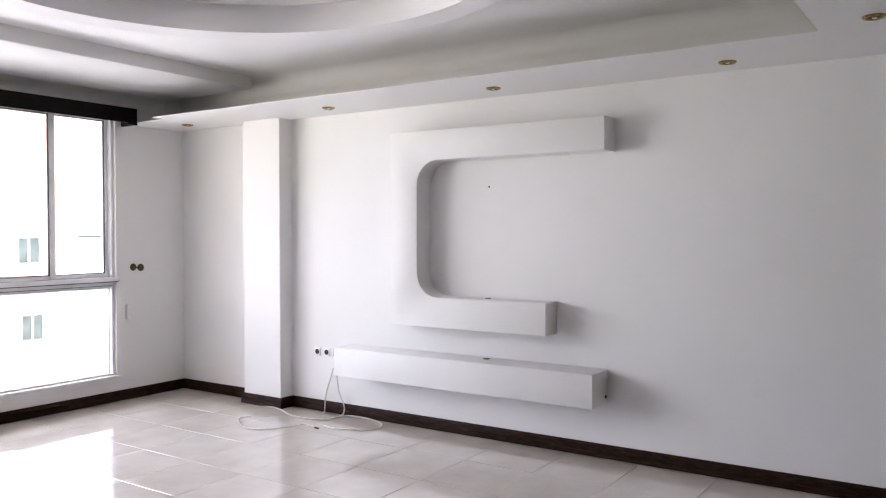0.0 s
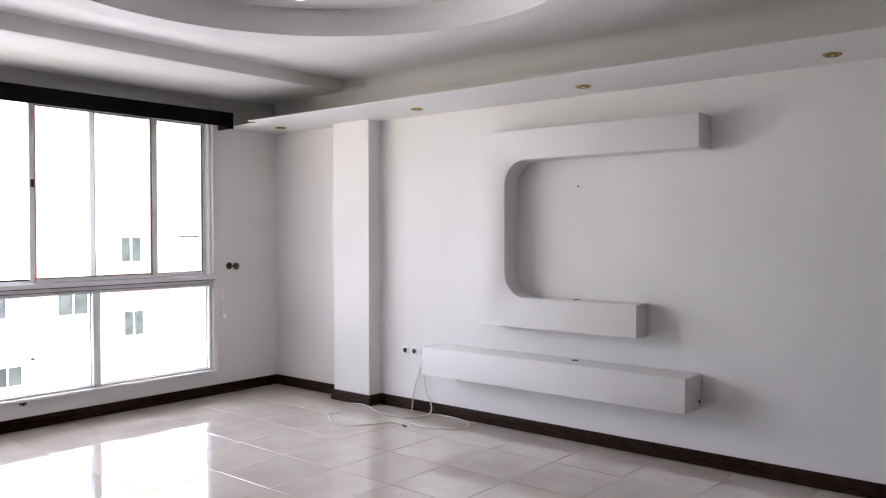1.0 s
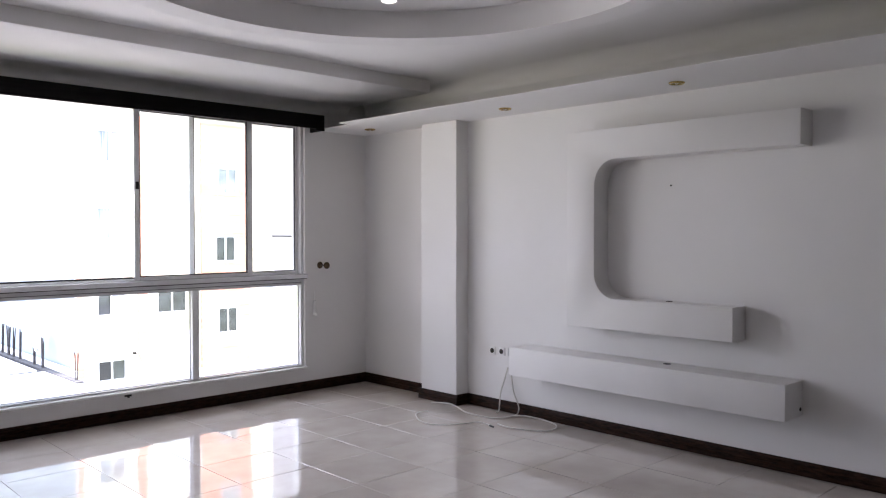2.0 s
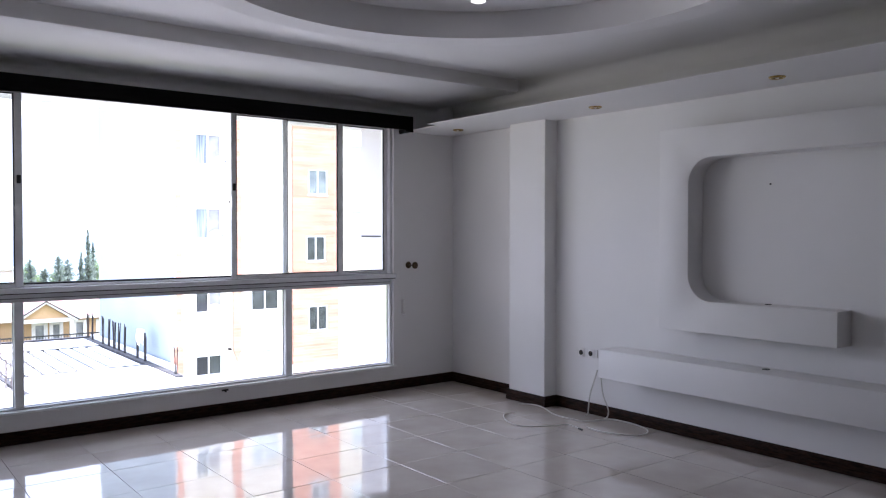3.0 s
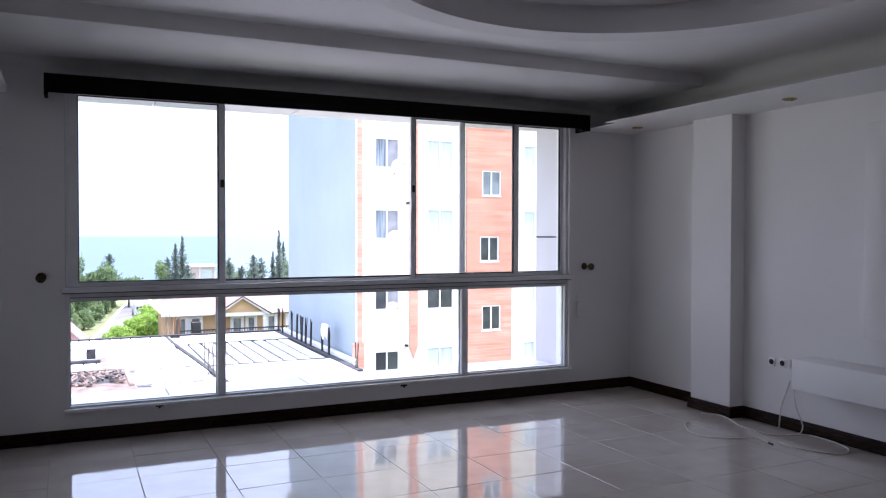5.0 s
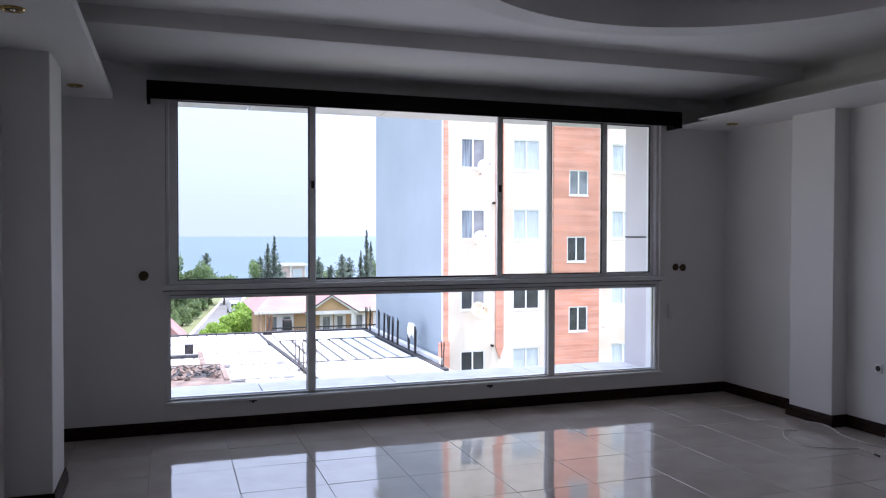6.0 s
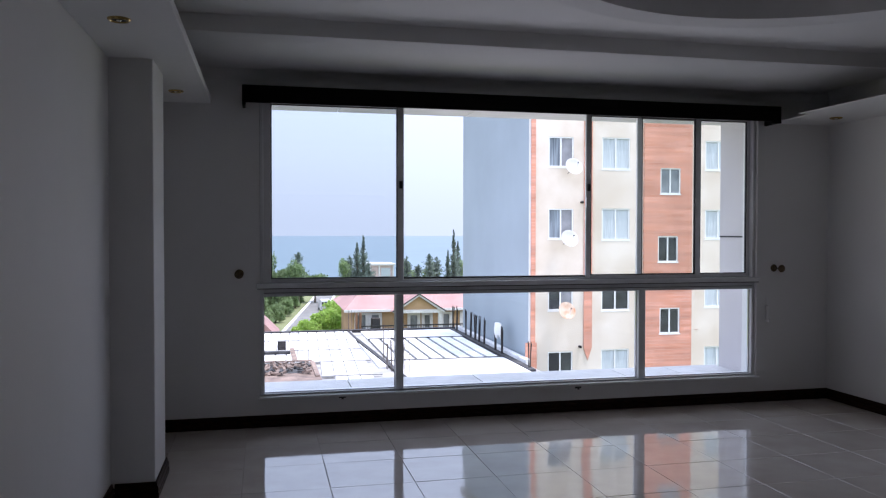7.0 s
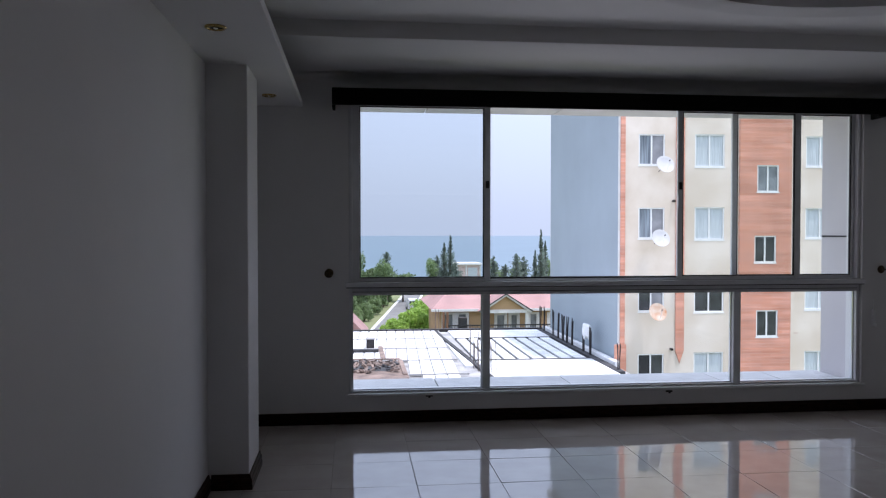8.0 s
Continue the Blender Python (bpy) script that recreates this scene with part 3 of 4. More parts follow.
for pts in ([(4.68, 5.08, H0), (4.755, 4.96, H0), (4.73, 4.82, H0), (4.64, 4.63, H0), (4.62, 4.49, H0), (4.64, 4.32, H0), (4.74, 4.25, H0), (4.85, 4.245, 0.012), (4.885, 4.25, 0.05), (4.885, 4.262, 0.10), (4.892, 4.311, 0.18), (4.910, 4.348, 0.29), (4.918, 4.36, 0.37)],
            [(4.915, 4.395, 0.37), (4.905, 4.415, 0.29), (4.885, 4.447, 0.16), (4.882, 4.46, 0.04), (4.87, 4.455, H0), (4.80, 4.42, H0)]):
    o = tube("strand", pts, 0.0055, M_CABLE, cable)
    o.location = (-4.7, -4.4, 0)
coil = thing("coiled_cable", "thin white cable lying in a wide loop on the tiles", "cable", at=(4.6, 4.0, 0))
o = tube("strand", [(4.74, 4.262, H0), (4.80, 4.235, H0), (4.87, 4.20, H0), (4.885, 4.10, H0), (4.875, 3.96, H0), (4.82, 3.82, H0), (4.72, 3.75, H0), (4.62, 3.76, H0), (4.54, 3.88, H0), (4.50, 4.02, H0), (4.52, 4.15, H0)], 0.0055, M_CABLE, coil)
o.location = (-4.6, -4.0, 0)
lead = thing("cable_lead", "grey-white cable lead with a dark bare end on the tiles", "cable", at=(4.3, 4.5, 0))
o = tube("strand", [(4.43, 4.85, H0), (4.35, 4.88, H0), (4.26, 4.81, H0), (4.16, 4.65, H0), (4.145, 4.50, H0), (4.23, 4.41, H0), (4.35, 4.34, H0), (4.46, 4.31, H0), (4.46, 4.22, H0), (4.44, 4.16, H0)], 0.0045, M_CABLE, lead)
o.location = (-4.3, -4.5, 0)
o = tube("plug", [(4.44, 4.16, H0), (4.436, 4.145, H0), (4.43, 4.115, H0)], 0.0072, M_BLACK, lead, "dark plug end")
o.location = (-4.3, -4.5, 0)


# ---- recessed ceiling lights ----
def downlight():
    d = thing("downlight", "unlit brass recessed downlight in the white ceiling border", "downlight", group="border downlights")
    bm = lathe(bmesh.new(), [(0.050, 0.001), (0.051, -0.004), (0.046, -0.010), (0.039, -0.011), (0.035, -0.007), (0.033, -0.002)], 36)
    part("rim", bm, M_BRASS, d, smooth=True)
    part("reflector", lathe(bmesh.new(), [(0.035, -0.005), (0.024, -0.003), (0.014, -0.0015), (0.0, -0.001)], 28), M_BLACK, d, "dark inner reflector", smooth=True)
    part("bulb", lathe(bmesh.new(), [(0.011, -0.001), (0.012, -0.007), (0.008, -0.012), (0, -0.014)], 20), M_CHROME, d, "silvery lamp bulb", smooth=True)
    return d


first = downlight()
spots = [(4.63, 5.86), (4.61, 4.16), (4.60, 2.68), (4.64, 1.17), (4.03, 0.38), (-0.685, 3.94), (-0.63, 5.80)]
first.matrix_basis = pose(*spots[0], SOFFIT)
for sx, sy in spots[1:]:
    copy_thing(first, pose(sx, sy, SOFFIT))
lamp = thing("recess_lamp", "small lit round lamp in the ceiling recess", "ceiling lamp", at=(3.27, 3.965, RECESS))
part("rim", lathe(bmesh.new(), [(0.045, 0.0), (0.056, -0.002), (0.058, -0.008), (0.050, -0.012), (0.044, -0.006)], 36), M_PLASTIC, lamp, smooth=True)
part("lens", lathe(bmesh.new(), [(0.046, -0.006), (0.030, -0.010), (0, -0.012)], 28), G_LAMP, lamp, "glowing white lens", smooth=True)


# ---- curtain hardware ----
def tieback(at):
    k = thing("curtain_tieback", "aged brass curtain tieback knob screwed to the wall", "tieback", at=at, group="curtain tiebacks")
    turn = pose(0, 0, 0, 90, 0, 0)
    part("rosette", lathe(bmesh.new(), [(0, 0), (0.031, 0), (0.033, 0.004), (0.026, 0.011), (0.012, 0.014), (0, 0.014)], 28, turn), M_BRONZE, k, smooth=True)
    part("stem", lathe(bmesh.new(), [(0.008, 0.010), (0.006, 0.03), (0.006, 0.09), (0.009, 0.105)], 16, turn), M_BRONZE, k, smooth=True)
    part("knob", lathe(bmesh.new(), [(0, 0.100), (0.020, 0.102), (0.032, 0.108), (0.033, 0.116), (0.024, 0.124), (0, 0.127)], 28, turn), M_BRONZE, k, smooth=True)
    return k


tieback((4.372, NORTH, 1.183))
tieback((-0.230, NORTH, 1.180))
cord = thing("blind_cord_holder", "small white plastic blind cord holder on the wall", "cord holder", at=(4.300, NORTH, 0.785))
part("plate", boxed(-0.011, -0.034, -0.075, 0.011, 0, 0.065, bevel=0.004), M_SILL, cord)
part("hook", boxed(-0.006, -0.056, -0.078, 0.006, -0.032, -0.050, bevel=0.003), M_PLASTIC, cord)
part("cord", boxed(-0.002, -0.016, 0.055, 0.002, -0.012, 0.15), M_PLASTIC, cord)
for hx, hz in ((2.52, 0.196), (0.55, 0.205)):
    o = thing("sill_clip", "small dark clip on the white wall below the sill", "clip", at=(hx, NORTH, hz), group="clips below the sill")
    part("clip_body", boxed(-0.028, -0.012, -0.007, 0.028, 0, 0.007, bevel=0.003), M_BLACK, o)
    part("clip_tongue", boxed(-0.008, -0.020, -0.016, 0.008, -0.010, -0.004, bevel=0.002), M_BLACK, o)

# ---- just outside the window: stone ledge, overhang, side wall ----
LEDGE_Y = 7.0
ledge = thing("ledge", "pale stone ledge outside the window", "ledge", at=(0, 0, 0), kind="structure")
part("ledge_core", boxed(-1.3, NORTH + THICK, -0.1, 5.0, LEDGE_Y - 0.03, 0.185), M_SLAB, ledge)
joints = [-1.3, -0.45, 0.655, 1.78, 3.11, 3.66, 4.23]
for xa, xb in zip(joints, joints[1:]):
    part("stone_slab", boxed(xa + 0.004, NORTH + 0.13, 0.185, xb - 0.004, LEDGE_Y, 0.215, bevel=0.004, segments=1), M_STONE, ledge)
overhang = thing("overhang", "pale panelled overhang above the window outside", "overhang", at=(0, 0, 0), kind="structure")
part("overhang_core", boxed(-1.5, NORTH + THICK, 2.56, 5.0, 6.93, 2.9), M_SIDE, overhang)
joints = [-1.5, 0.58, 1.72, 2.86, 4.00, 5.0]
for xa, xb in zip(joints, joints[1:]):
    part("panel", boxed(xa + 0.005, NORTH + THICK - 0.03, 2.538, xb - 0.005, 7.04, 2.562, bevel=0.003, segments=1), M_PANEL, overhang)
bm = boxed(4.23, NORTH + THICK, -0.1, 4.6, 6.935, 2.538)
side = structure("wall_side", bm, M_SIDE, "lilac-grey rendered wall beside the window outside", "wall")
for k in range(5):
    part("joint_strip", boxed(4.224, 6.555 + 0.076 * k, 1.452, 4.231, 6.555 + 0.076 * k + 0.066, 1.466), M_ALU_DARK, side, "dark dashed joint")

# ---- ground, water, road ----
GROUND_Z, SEA_Z = -9.0, -24.0
bm = bmesh.new()
rows_y = [(-900, GROUND_Z), (60, GROUND_Z), (175, GROUND_Z), (200, SEA_Z - 1.0), (4700, SEA_Z - 2.0)]
line = [(bm.verts.new((-3500, y, z)), bm.verts.new((3500, y, z))) for y, z in rows_y]
for (a, b), (c, d) in zip(line, line[1:]):
    bm.faces.new((a, b, d, c))
structure("ground", bm, M_GROUND, "green and dry grassy ground towards the coast", "ground")
bm = bmesh.new()
bm.faces.new([bm.verts.new(p) for p in ((-3400, 190, SEA_Z), (3400, 190, SEA_Z), (3400, 4690, SEA_Z), (-3400, 4690, SEA_Z))])
structure("water", bm, M_WATER, "calm hazy blue sea to the horizon", "sea")
bm = bmesh.new()
way = [((-1.2, 60), (3.3, 60)), ((2.2, 84.3), (5.1, 84.3)), ((8.2, 128), (10.9, 128)), ((12.5, 160), (15.0, 160))]
strip = [(bm.verts.new((*a, GROUND_Z + 0.05)), bm.verts.new((*b, GROUND_Z + 0.05))) for a, b in way]
for (a, b), (c, d) in zip(strip, strip[1:]):
    bm.faces.new((a, b, d, c))
structure("road", bm, M_ROAD, "straight grey asphalt street between hedges", "road")
for dx, name in ((-0.35, "kerb_1"), (0.0, "kerb_2")):
    bm = bmesh.new()
    edge = [Vector((*(p[0] if dx else p[1]), 0)) for p in way]
    rings = []
    for p in edge:
        rings.append([bm.verts.new(p + Vector((dx + ox, 0, GROUND_Z + oz))) for ox, oz in ((0, 0), (0, 0.17), (0.35, 0.17), (0.35, 0))])
    for a, b in zip(rings, rings[1:]):
        for k in range(3):
            bm.faces.new((a[k], a[k + 1], b[k + 1], b[k]))
    structure(name, bm, M_TRIM, "pale concrete kerb along the street", "kerb")


# ---- the apartment house across ----
def pierced_wall(x0, x1, z0, z1, y0, y1, openings, bm=None):
    """A wall along x with rectangular openings (xa, za, xb, zb) right through it."""
    bm = bm or bmesh.new()
    zs = sorted({z0, z1} | {z for o in openings for z in (o[1], o[3]) if z0 < z < z1})
    for za, zb in zip(zs, zs[1:]):
        gaps = sorted((o[0], o[2]) for o in openings if o[1] < zb - 1e-6 and o[3] > za + 1e-6)
        x = x0
        for ga, gb in gaps + [(x1, x1)]:
            if ga - x > 1e-6:
                box(bm, x, y0, za, ga, y1, zb)
            x = max(x, gb)
    return bm


FA = 31.0
house = thing("apartment_building", "cream rendered apartment block with a red brick strip and blue-grey side", "building", at=(0, 0, 0))
STOREY = 2.97
rows1 = [4.19 - STOREY * k for k in range(-2, 4)]
rows2 = [3.13 - 2.98 * k + (0.35 if k < 0 else 0.0) for k in range(-3, 4)]
col_a = [(11.43, z, 12.53, z + 1.25) for z in rows1]
col_b = [(13.80, z - 0.05, 15.07, z + 1.28) for z in rows1]
col_c = [(18.60, z, 19.90, z + 1.26) for z in rows1]
brick = [(16.42 - 0.10 * (k == 4), z + 0.08 * (k == 4), 17.36 - 0.10 * (k == 4), z + 1.10 + 0.08 * (k == 4)) for k, z in enumerate(rows2)]
Z0, Z1 = -9.1, 12.7
part("front_wall", pierced_wall(10.62, 15.68, Z0, Z1, FA, FA + 0.25, col_a + col_b), M_CREAM, house)
part("front_wall", pierced_wall(17.92, 23.0, Z0, Z1, FA, FA + 0.25, col_c), M_CREAM, house)
part("brick_strip", pierced_wall(15.68, 17.92, Z0, Z1, FA - 0.12, FA + 0.25, brick), M_BRICK, house, "red brick strip")
part("corner_strip", boxed(10.585, FA - 0.03, Z0, 10.66, FA + 0.02, Z1), M_TRIM, house, "pale corner strip")
part("side_wall", boxed(10.60, FA + 0.02, Z0, 10.85, 42.0, Z1), M_BLUE, house, "blue-grey sheet cladding")
part("rear_wall", boxed(10.62, 41.9, Z0, 23.0, 42.1, Z1), M_CREAM, house)
part("right_wall", boxed(22.8, FA + 0.25, Z0, 23.0, 41.9, Z1), M_CREAM, house)
part("roof", boxed(10.4, FA - 0.3, Z1, 23.2, 42.3, Z1 + 0.3), M_SLAB, house)
# near-black upright sheet standing in for the unlit rooms behind the windows
part("dark_room_sheet", boxed(10.9, FA + 0.9, Z0, 22.7, FA + 1.0, Z1), M_ALU_DARK, house)
part("corner_trim", boxed(10.66, FA - 0.07, Z0, 10.86, FA, Z1, bevel=0.01, segments=1), M_BRICK, house, "red brick corner band")
bm = prism(bmesh.new(), [(13.00, Z1), (13.36, Z1), (13.36, -3.35), (13.18, -3.85), (13.00, -3.35)], (FA - 0.05, FA), "y")
part("pendant_band", bm, M_BRICK, house, "pointed red facade band")
part("foot_band", boxed(10.42, FA - 0.09, Z0, 10.92, FA - 0.07, -3.05, bevel=0.01, segments=1), M_BRICK, house, "short red brick base band")
part("edge_strip", boxed(17.92, FA - 0.125, Z0, 18.06, FA - 0.002, Z1), M_CREAM, house)
for x, z in ((12.88, 2.74), (12.82, -3.28), (13.02, -0.42)):
    part("flue_stub", lathe(bmesh.new(), [(0.0, -0.02), (0.05, -0.02), (0.055, 0.16), (0.035, 0.16), (0.03, 0.05), (0.0, 0.05)], 14, pose(x, FA, z, 90, 0, 0)), M_STEEL, house, "small dark flue stub")
for z in [r + 2.0 for r in rows1]:
    part("drain_joint", boxed(17.94, FA - 0.012, z, 18.30, FA, z + 0.03), M_MORTAR, house)


def house_window(o, y, dark, open_leaf=False):
    xa, za, xb, zb = o
    w = part("window", bmesh.new(), M_FRAME, house)
    bm = bmesh.new()
    f = 0.052
    box(bm, xa, y + 0.02, za, xa + f, y + 0.12, zb), box(bm, xb - f, y + 0.02, za, xb, y + 0.12, zb)
    box(bm, xa + f, y + 0.02, za, xb - f, y + 0.12, za + f), box(bm, xa + f, y + 0.02, zb - f, xb - f, y + 0.12, zb)
    mid = (xa + xb) / 2
    box(bm, mid - 0.03, y + 0.03, za + f, mid + 0.03, y + 0.11, zb - f)
    w.data = mesh_of("window", bm, M_FRAME)
    part("sill", boxed(xa - 0.03, y - 0.010, za - 0.05, xb + 0.03, y + 0.02, za), M_FRAME, w)
    for k, (pa, pb) in enumerate(((xa + f, mid - 0.03), (mid + 0.03, xb - f))):
        part("pane", boxed(pa, y + 0.07, za + f, pb, y + 0.085, zb - f), dark[k], w)
    return w


for k, o in enumerate(col_a):
    house_window(o, FA, ((M_DRAPE, M_SCREEN), (M_DRAPE, M_SCREEN), (M_DARKGLASS, M_SCREEN), (M_ALU_DARK, M_DARKGLASS))[max(k - 2, 0)])
for k, o in enumerate(col_b):
    house_window(o, FA, (M_CURTAIN, M_CURTAIN) if k != 4 else (M_DARKGLASS, M_DARKGLASS))
for k, o in enumerate(col_c):
    house_window(o, FA, (M_CURTAIN, M_CURTAIN))
for o in brick:
    house_window(o, FA - 0.12, (M_GREYGLASS, M_GREYGLASS) if o[1] > 2 else (M_DARKGLASS, M_DARKGLASS))


def dish(at, mat, label):
    d = thing("satellite_dish", label, "satellite dish", at=at, group="dishes on the facade")
    turn = pose(0, 0, 0, 66, 0, 4)
    prof = [(0.0, 0.0), (0.15, 0.010), (0.28, 0.036), (0.36, 0.062), (0.37, 0.072), (0.355, 0.072), (0.27, 0.046), (0.14, 0.022), (0.0, 0.012)]
    part("reflector", lathe(bmesh.new(), prof, 28, turn), mat, d, smooth=True)
    foot = turn @ Vector((0, -0.34, 0.05))
    tip = turn @ Vector((0, -0.05, 0.46))
    tube("arm", [foot, (foot + tip) / 2 + Vector((0, 0, -0.03)), tip], 0.010, M_ALU, d)
    part("receiver", lathe(bmesh.new(), [(0, -0.04), (0.022, -0.04), (0.026, 0.02), (0, 0.03)], 14, Matrix.Translation(tip) @ turn), M_JOIST, d)
    tube("bracket", [(0, 0.02, 0), (0, 0.25, -0.10), (0, 0.62, -0.22)], 0.013, M_STEEL, d)
    return d


dish((12.27, FA - 0.62, 4.15), M_DISH, "white satellite dish fixed beside an upper window")
dish((12.10, FA - 0.62, 1.22), M_DISH, "white satellite dish fixed below a window")
dish((12.00, FA - 0.62, -1.72), M_RUST, "rust-stained satellite dish fixed below a window")

# ---- the unfinished flat roof in front ----
RZ = -3.85
deck = thing("unfinished_building", "unfinished concrete building with white foam blocks on its roof", "building", at=(0, 0, 0))
part("carcass", boxed(-14, 14.0, Z0, 10.45, 42.6, RZ - 0.06), M_SLAB, deck)
part("parapet", boxed(10.26, 30.4, RZ - 0.06, 10.5, 42.4, RZ + 0.20, bevel=0.02, segments=1), M_FOAM, deck)
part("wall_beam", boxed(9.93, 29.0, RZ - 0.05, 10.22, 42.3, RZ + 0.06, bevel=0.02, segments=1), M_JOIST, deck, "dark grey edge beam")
part("edge_beam", boxed(-14, 42.35, RZ - 0.06, 10.45, 42.6, RZ + 0.10), M_STEEL, deck)
bm = bmesh.new()
for k, (ya, yb, xa, xb) in enumerate(((39.6, 42.3, 4.40, 4.36), (31.0, 39.6, 4.86, 4.42), (14.0, 31.0, 5.75, 4.86))):
    low = [bm.verts.new((x, y, RZ - 0.05)) for x, y in ((xa - 0.06, ya), (xa + 0.10, ya), (xb + 0.10, yb), (xb - 0.06, yb))]
    top = [bm.verts.new(v.co + Vector((0, 0, 0.10))) for v in low]
    for f in [top] + [[low[i], low[(i + 1) % 4], top[(i + 1) % 4], top[i]] for i in range(4)]:
        bm.faces.new(f)
part("foam_wedge", prism(bmesh.new(), [(4.385, 31.0), (4.75, 31.0), (4.385, 37.8)], (RZ - 0.05, RZ + 0.03), "z"), M_FOAM, deck)
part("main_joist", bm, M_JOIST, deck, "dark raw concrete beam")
block = mesh_of("foam_block", boxed(-0.215, -1.56, -0.05, 0.215, 1.56, 0.03, bevel=0.015, segments=1), M_FOAM)
wide = mesh_of("foam_block", boxed(-0.23, -3.27, -0.05, 0.23, 3.27, 0.03, bevel=0.015, segments=1), M_FOAM)
for j, yc in enumerate((24.4, 27.7, 31.0, 34.3, 37.6, 40.8)):
    for i in range(26):
        xc = 4.02 + 0.05 * (yc - 36) - 0.47 * i
        if xc < 2.25 and j in (1, 2):
            continue
        o = new("foam_block", block)
        o.parent, o.location, o.rotation_euler = deck, (xc, yc, RZ), (0, 0, -0.05)
# one dark sheet under the blocks, coloured as joists and gap shade
part("joist_shade_sheet", boxed(5.02, 32.3, RZ - 0.058, 9.93, 39.15, RZ - 0.045), M_JOIST, deck, "dark sheet standing in for joists and shade between the blocks")
for i in range(8):
    o = new("foam_block", wide)
    o.parent, o.location = deck, (5.30 + 0.605 * i, 35.75, RZ)
for ya, yb in ((39.15, 42.25), (14.2, 32.3)):
    part("screed", boxed(5.02, ya, RZ - 0.055, 9.92, yb, RZ + 0.03, bevel=0.02, segments=1), M_FOAM, deck)
for yb in (29.35, 32.62, 35.95, 39.22):
    part("cross_bar", boxed(2.02 if yb == 29.35 else -14, yb - 0.055, RZ, 4.28, yb + 0.055, RZ + 0.06), M_SLAB, deck, "grey cross bar")
for yb in (32.35, 39.1):
    part("cross_bar", boxed(5.02, yb - 0.05, RZ, 9.92, yb + 0.05, RZ + 0.055), M_JOIST, deck, "dark cross bar")
rng = random.Random(4)
part("brick_patch", boxed(-2.6, 26.2, RZ - 0.05, 2.0, 32.95, RZ + 0.02), M_RUBBLE, deck, "bare raw brickwork patch")
for xa, ya, xb, yb, h in ((-2.5, 32.75, 1.9, 32.92, 0.10), (-0.6, 30.0, 0.45, 30.2, 0.12), (1.80, 29.4, 1.98, 32.7, 0.08), (-0.6, 31.5, 1.4, 31.62, 0.09)):
    part("stub_wall", boxed(xa, ya, RZ, xb, yb, RZ + h, bevel=0.02, segments=1), M_RUBBLE, deck)
# dark slab laid on top, its colour standing in for a hole's shade
part("dark_gap_slab", boxed(0.55, 30.3, RZ, 1.45, 31.45, RZ + 0.03), M_JOIST, deck, "flat dark slab coloured as a shaded gap in the brickwork")
for k in range(80):
    xa, ya, a = rng.uniform(-0.3, 1.7), rng.uniform(29.7, 32.5), rng.uniform(0, 3)
    o = part("loose_brick", boxed(-0.11, -0.05, -0.035, 0.11, 0.05, 0.035), (M_RUBBLE, M_REBAR, M_JOIST, M_RUBBLE)[k % 4], deck)
    o.matrix_basis = pose(xa, ya, RZ + 0.07 + rng.uniform(0, 0.08), 0, rng.uniform(-35, 35), a * 57)
vent = thing("roof_vent", "dark square vent stack on the unfinished roof", "vent", at=(0.75, 36.3, RZ))
part("stack", boxed(-0.18, -0.18, -0.02, 0.18, 0.18, 0.46, bevel=0.02, segments=1), M_STEEL, vent)
part("cap", boxed(-0.22, -0.21, 0.44, 0.22, 0.21, 0.50, bevel=0.02, segments=1), M_SLAB, vent)
kerb = thing("roof_kerb", "low dark concrete kerb on the unfinished roof", "kerb", at=(0.0, 35.05, RZ))
part("beam", boxed(-2.6, -0.12, -0.02, 1.08, 0.12, 0.16, bevel=0.02, segments=1), M_JOIST, kerb)
part("return_beam", boxed(1.10, -2.05, -0.02, 1.32, 1.6, 0.06, bevel=0.02, segments=1), M_RUBBLE, kerb)
def rebar_bundle(x, y, height, mat, spread=0.12, count=3):
    r = thing("rebar_stub", "upright steel rebar stub on the unfinished roof", "rebar", at=(x, y, RZ), group="rebar stubs")
    for k in range(count):
        dx, dy = spread * math.cos(2.1 * k), spread * math.sin(2.1 * k)
        lean = rng.uniform(-0.05, 0.05)
        tube("rod", [(dx, dy, -0.1), (dx + lean * 0.4, dy, height * 0.5), (dx + lean, dy, height * rng.uniform(0.85, 1.0))], 0.022 if mat == M_STEEL else 0.012, mat, r, steps=6)


for y, h in ((42.2, 1.3), (41.3, 1.4), (39.4, 1.42), (38.4, 1.35), (37.5, 1.4), (36.8, 1.32), (35.9, 1.4), (34.05, 1.25), (33.05, 1.25), (29.4, 1.1)):
    rebar_bundle(10.08, y, h, M_STEEL, spread=0.035, count=4)
for x, y, h in ((4.9, 32.8, 1.5), (4.84, 30.3, 1.5), (5.2, 29.4, 1.35), (4.75, 30.9, 1.1), (4.4, 42.0, 1.3)):
    rebar_bundle(x, y, h, M_REBAR)
cloth = thing("hanging_cloth", "white cloth sack hung over the rebar", "cloth", at=(10.08, 33.6, RZ + 1.2))
bm = bmesh.new()
folds = []
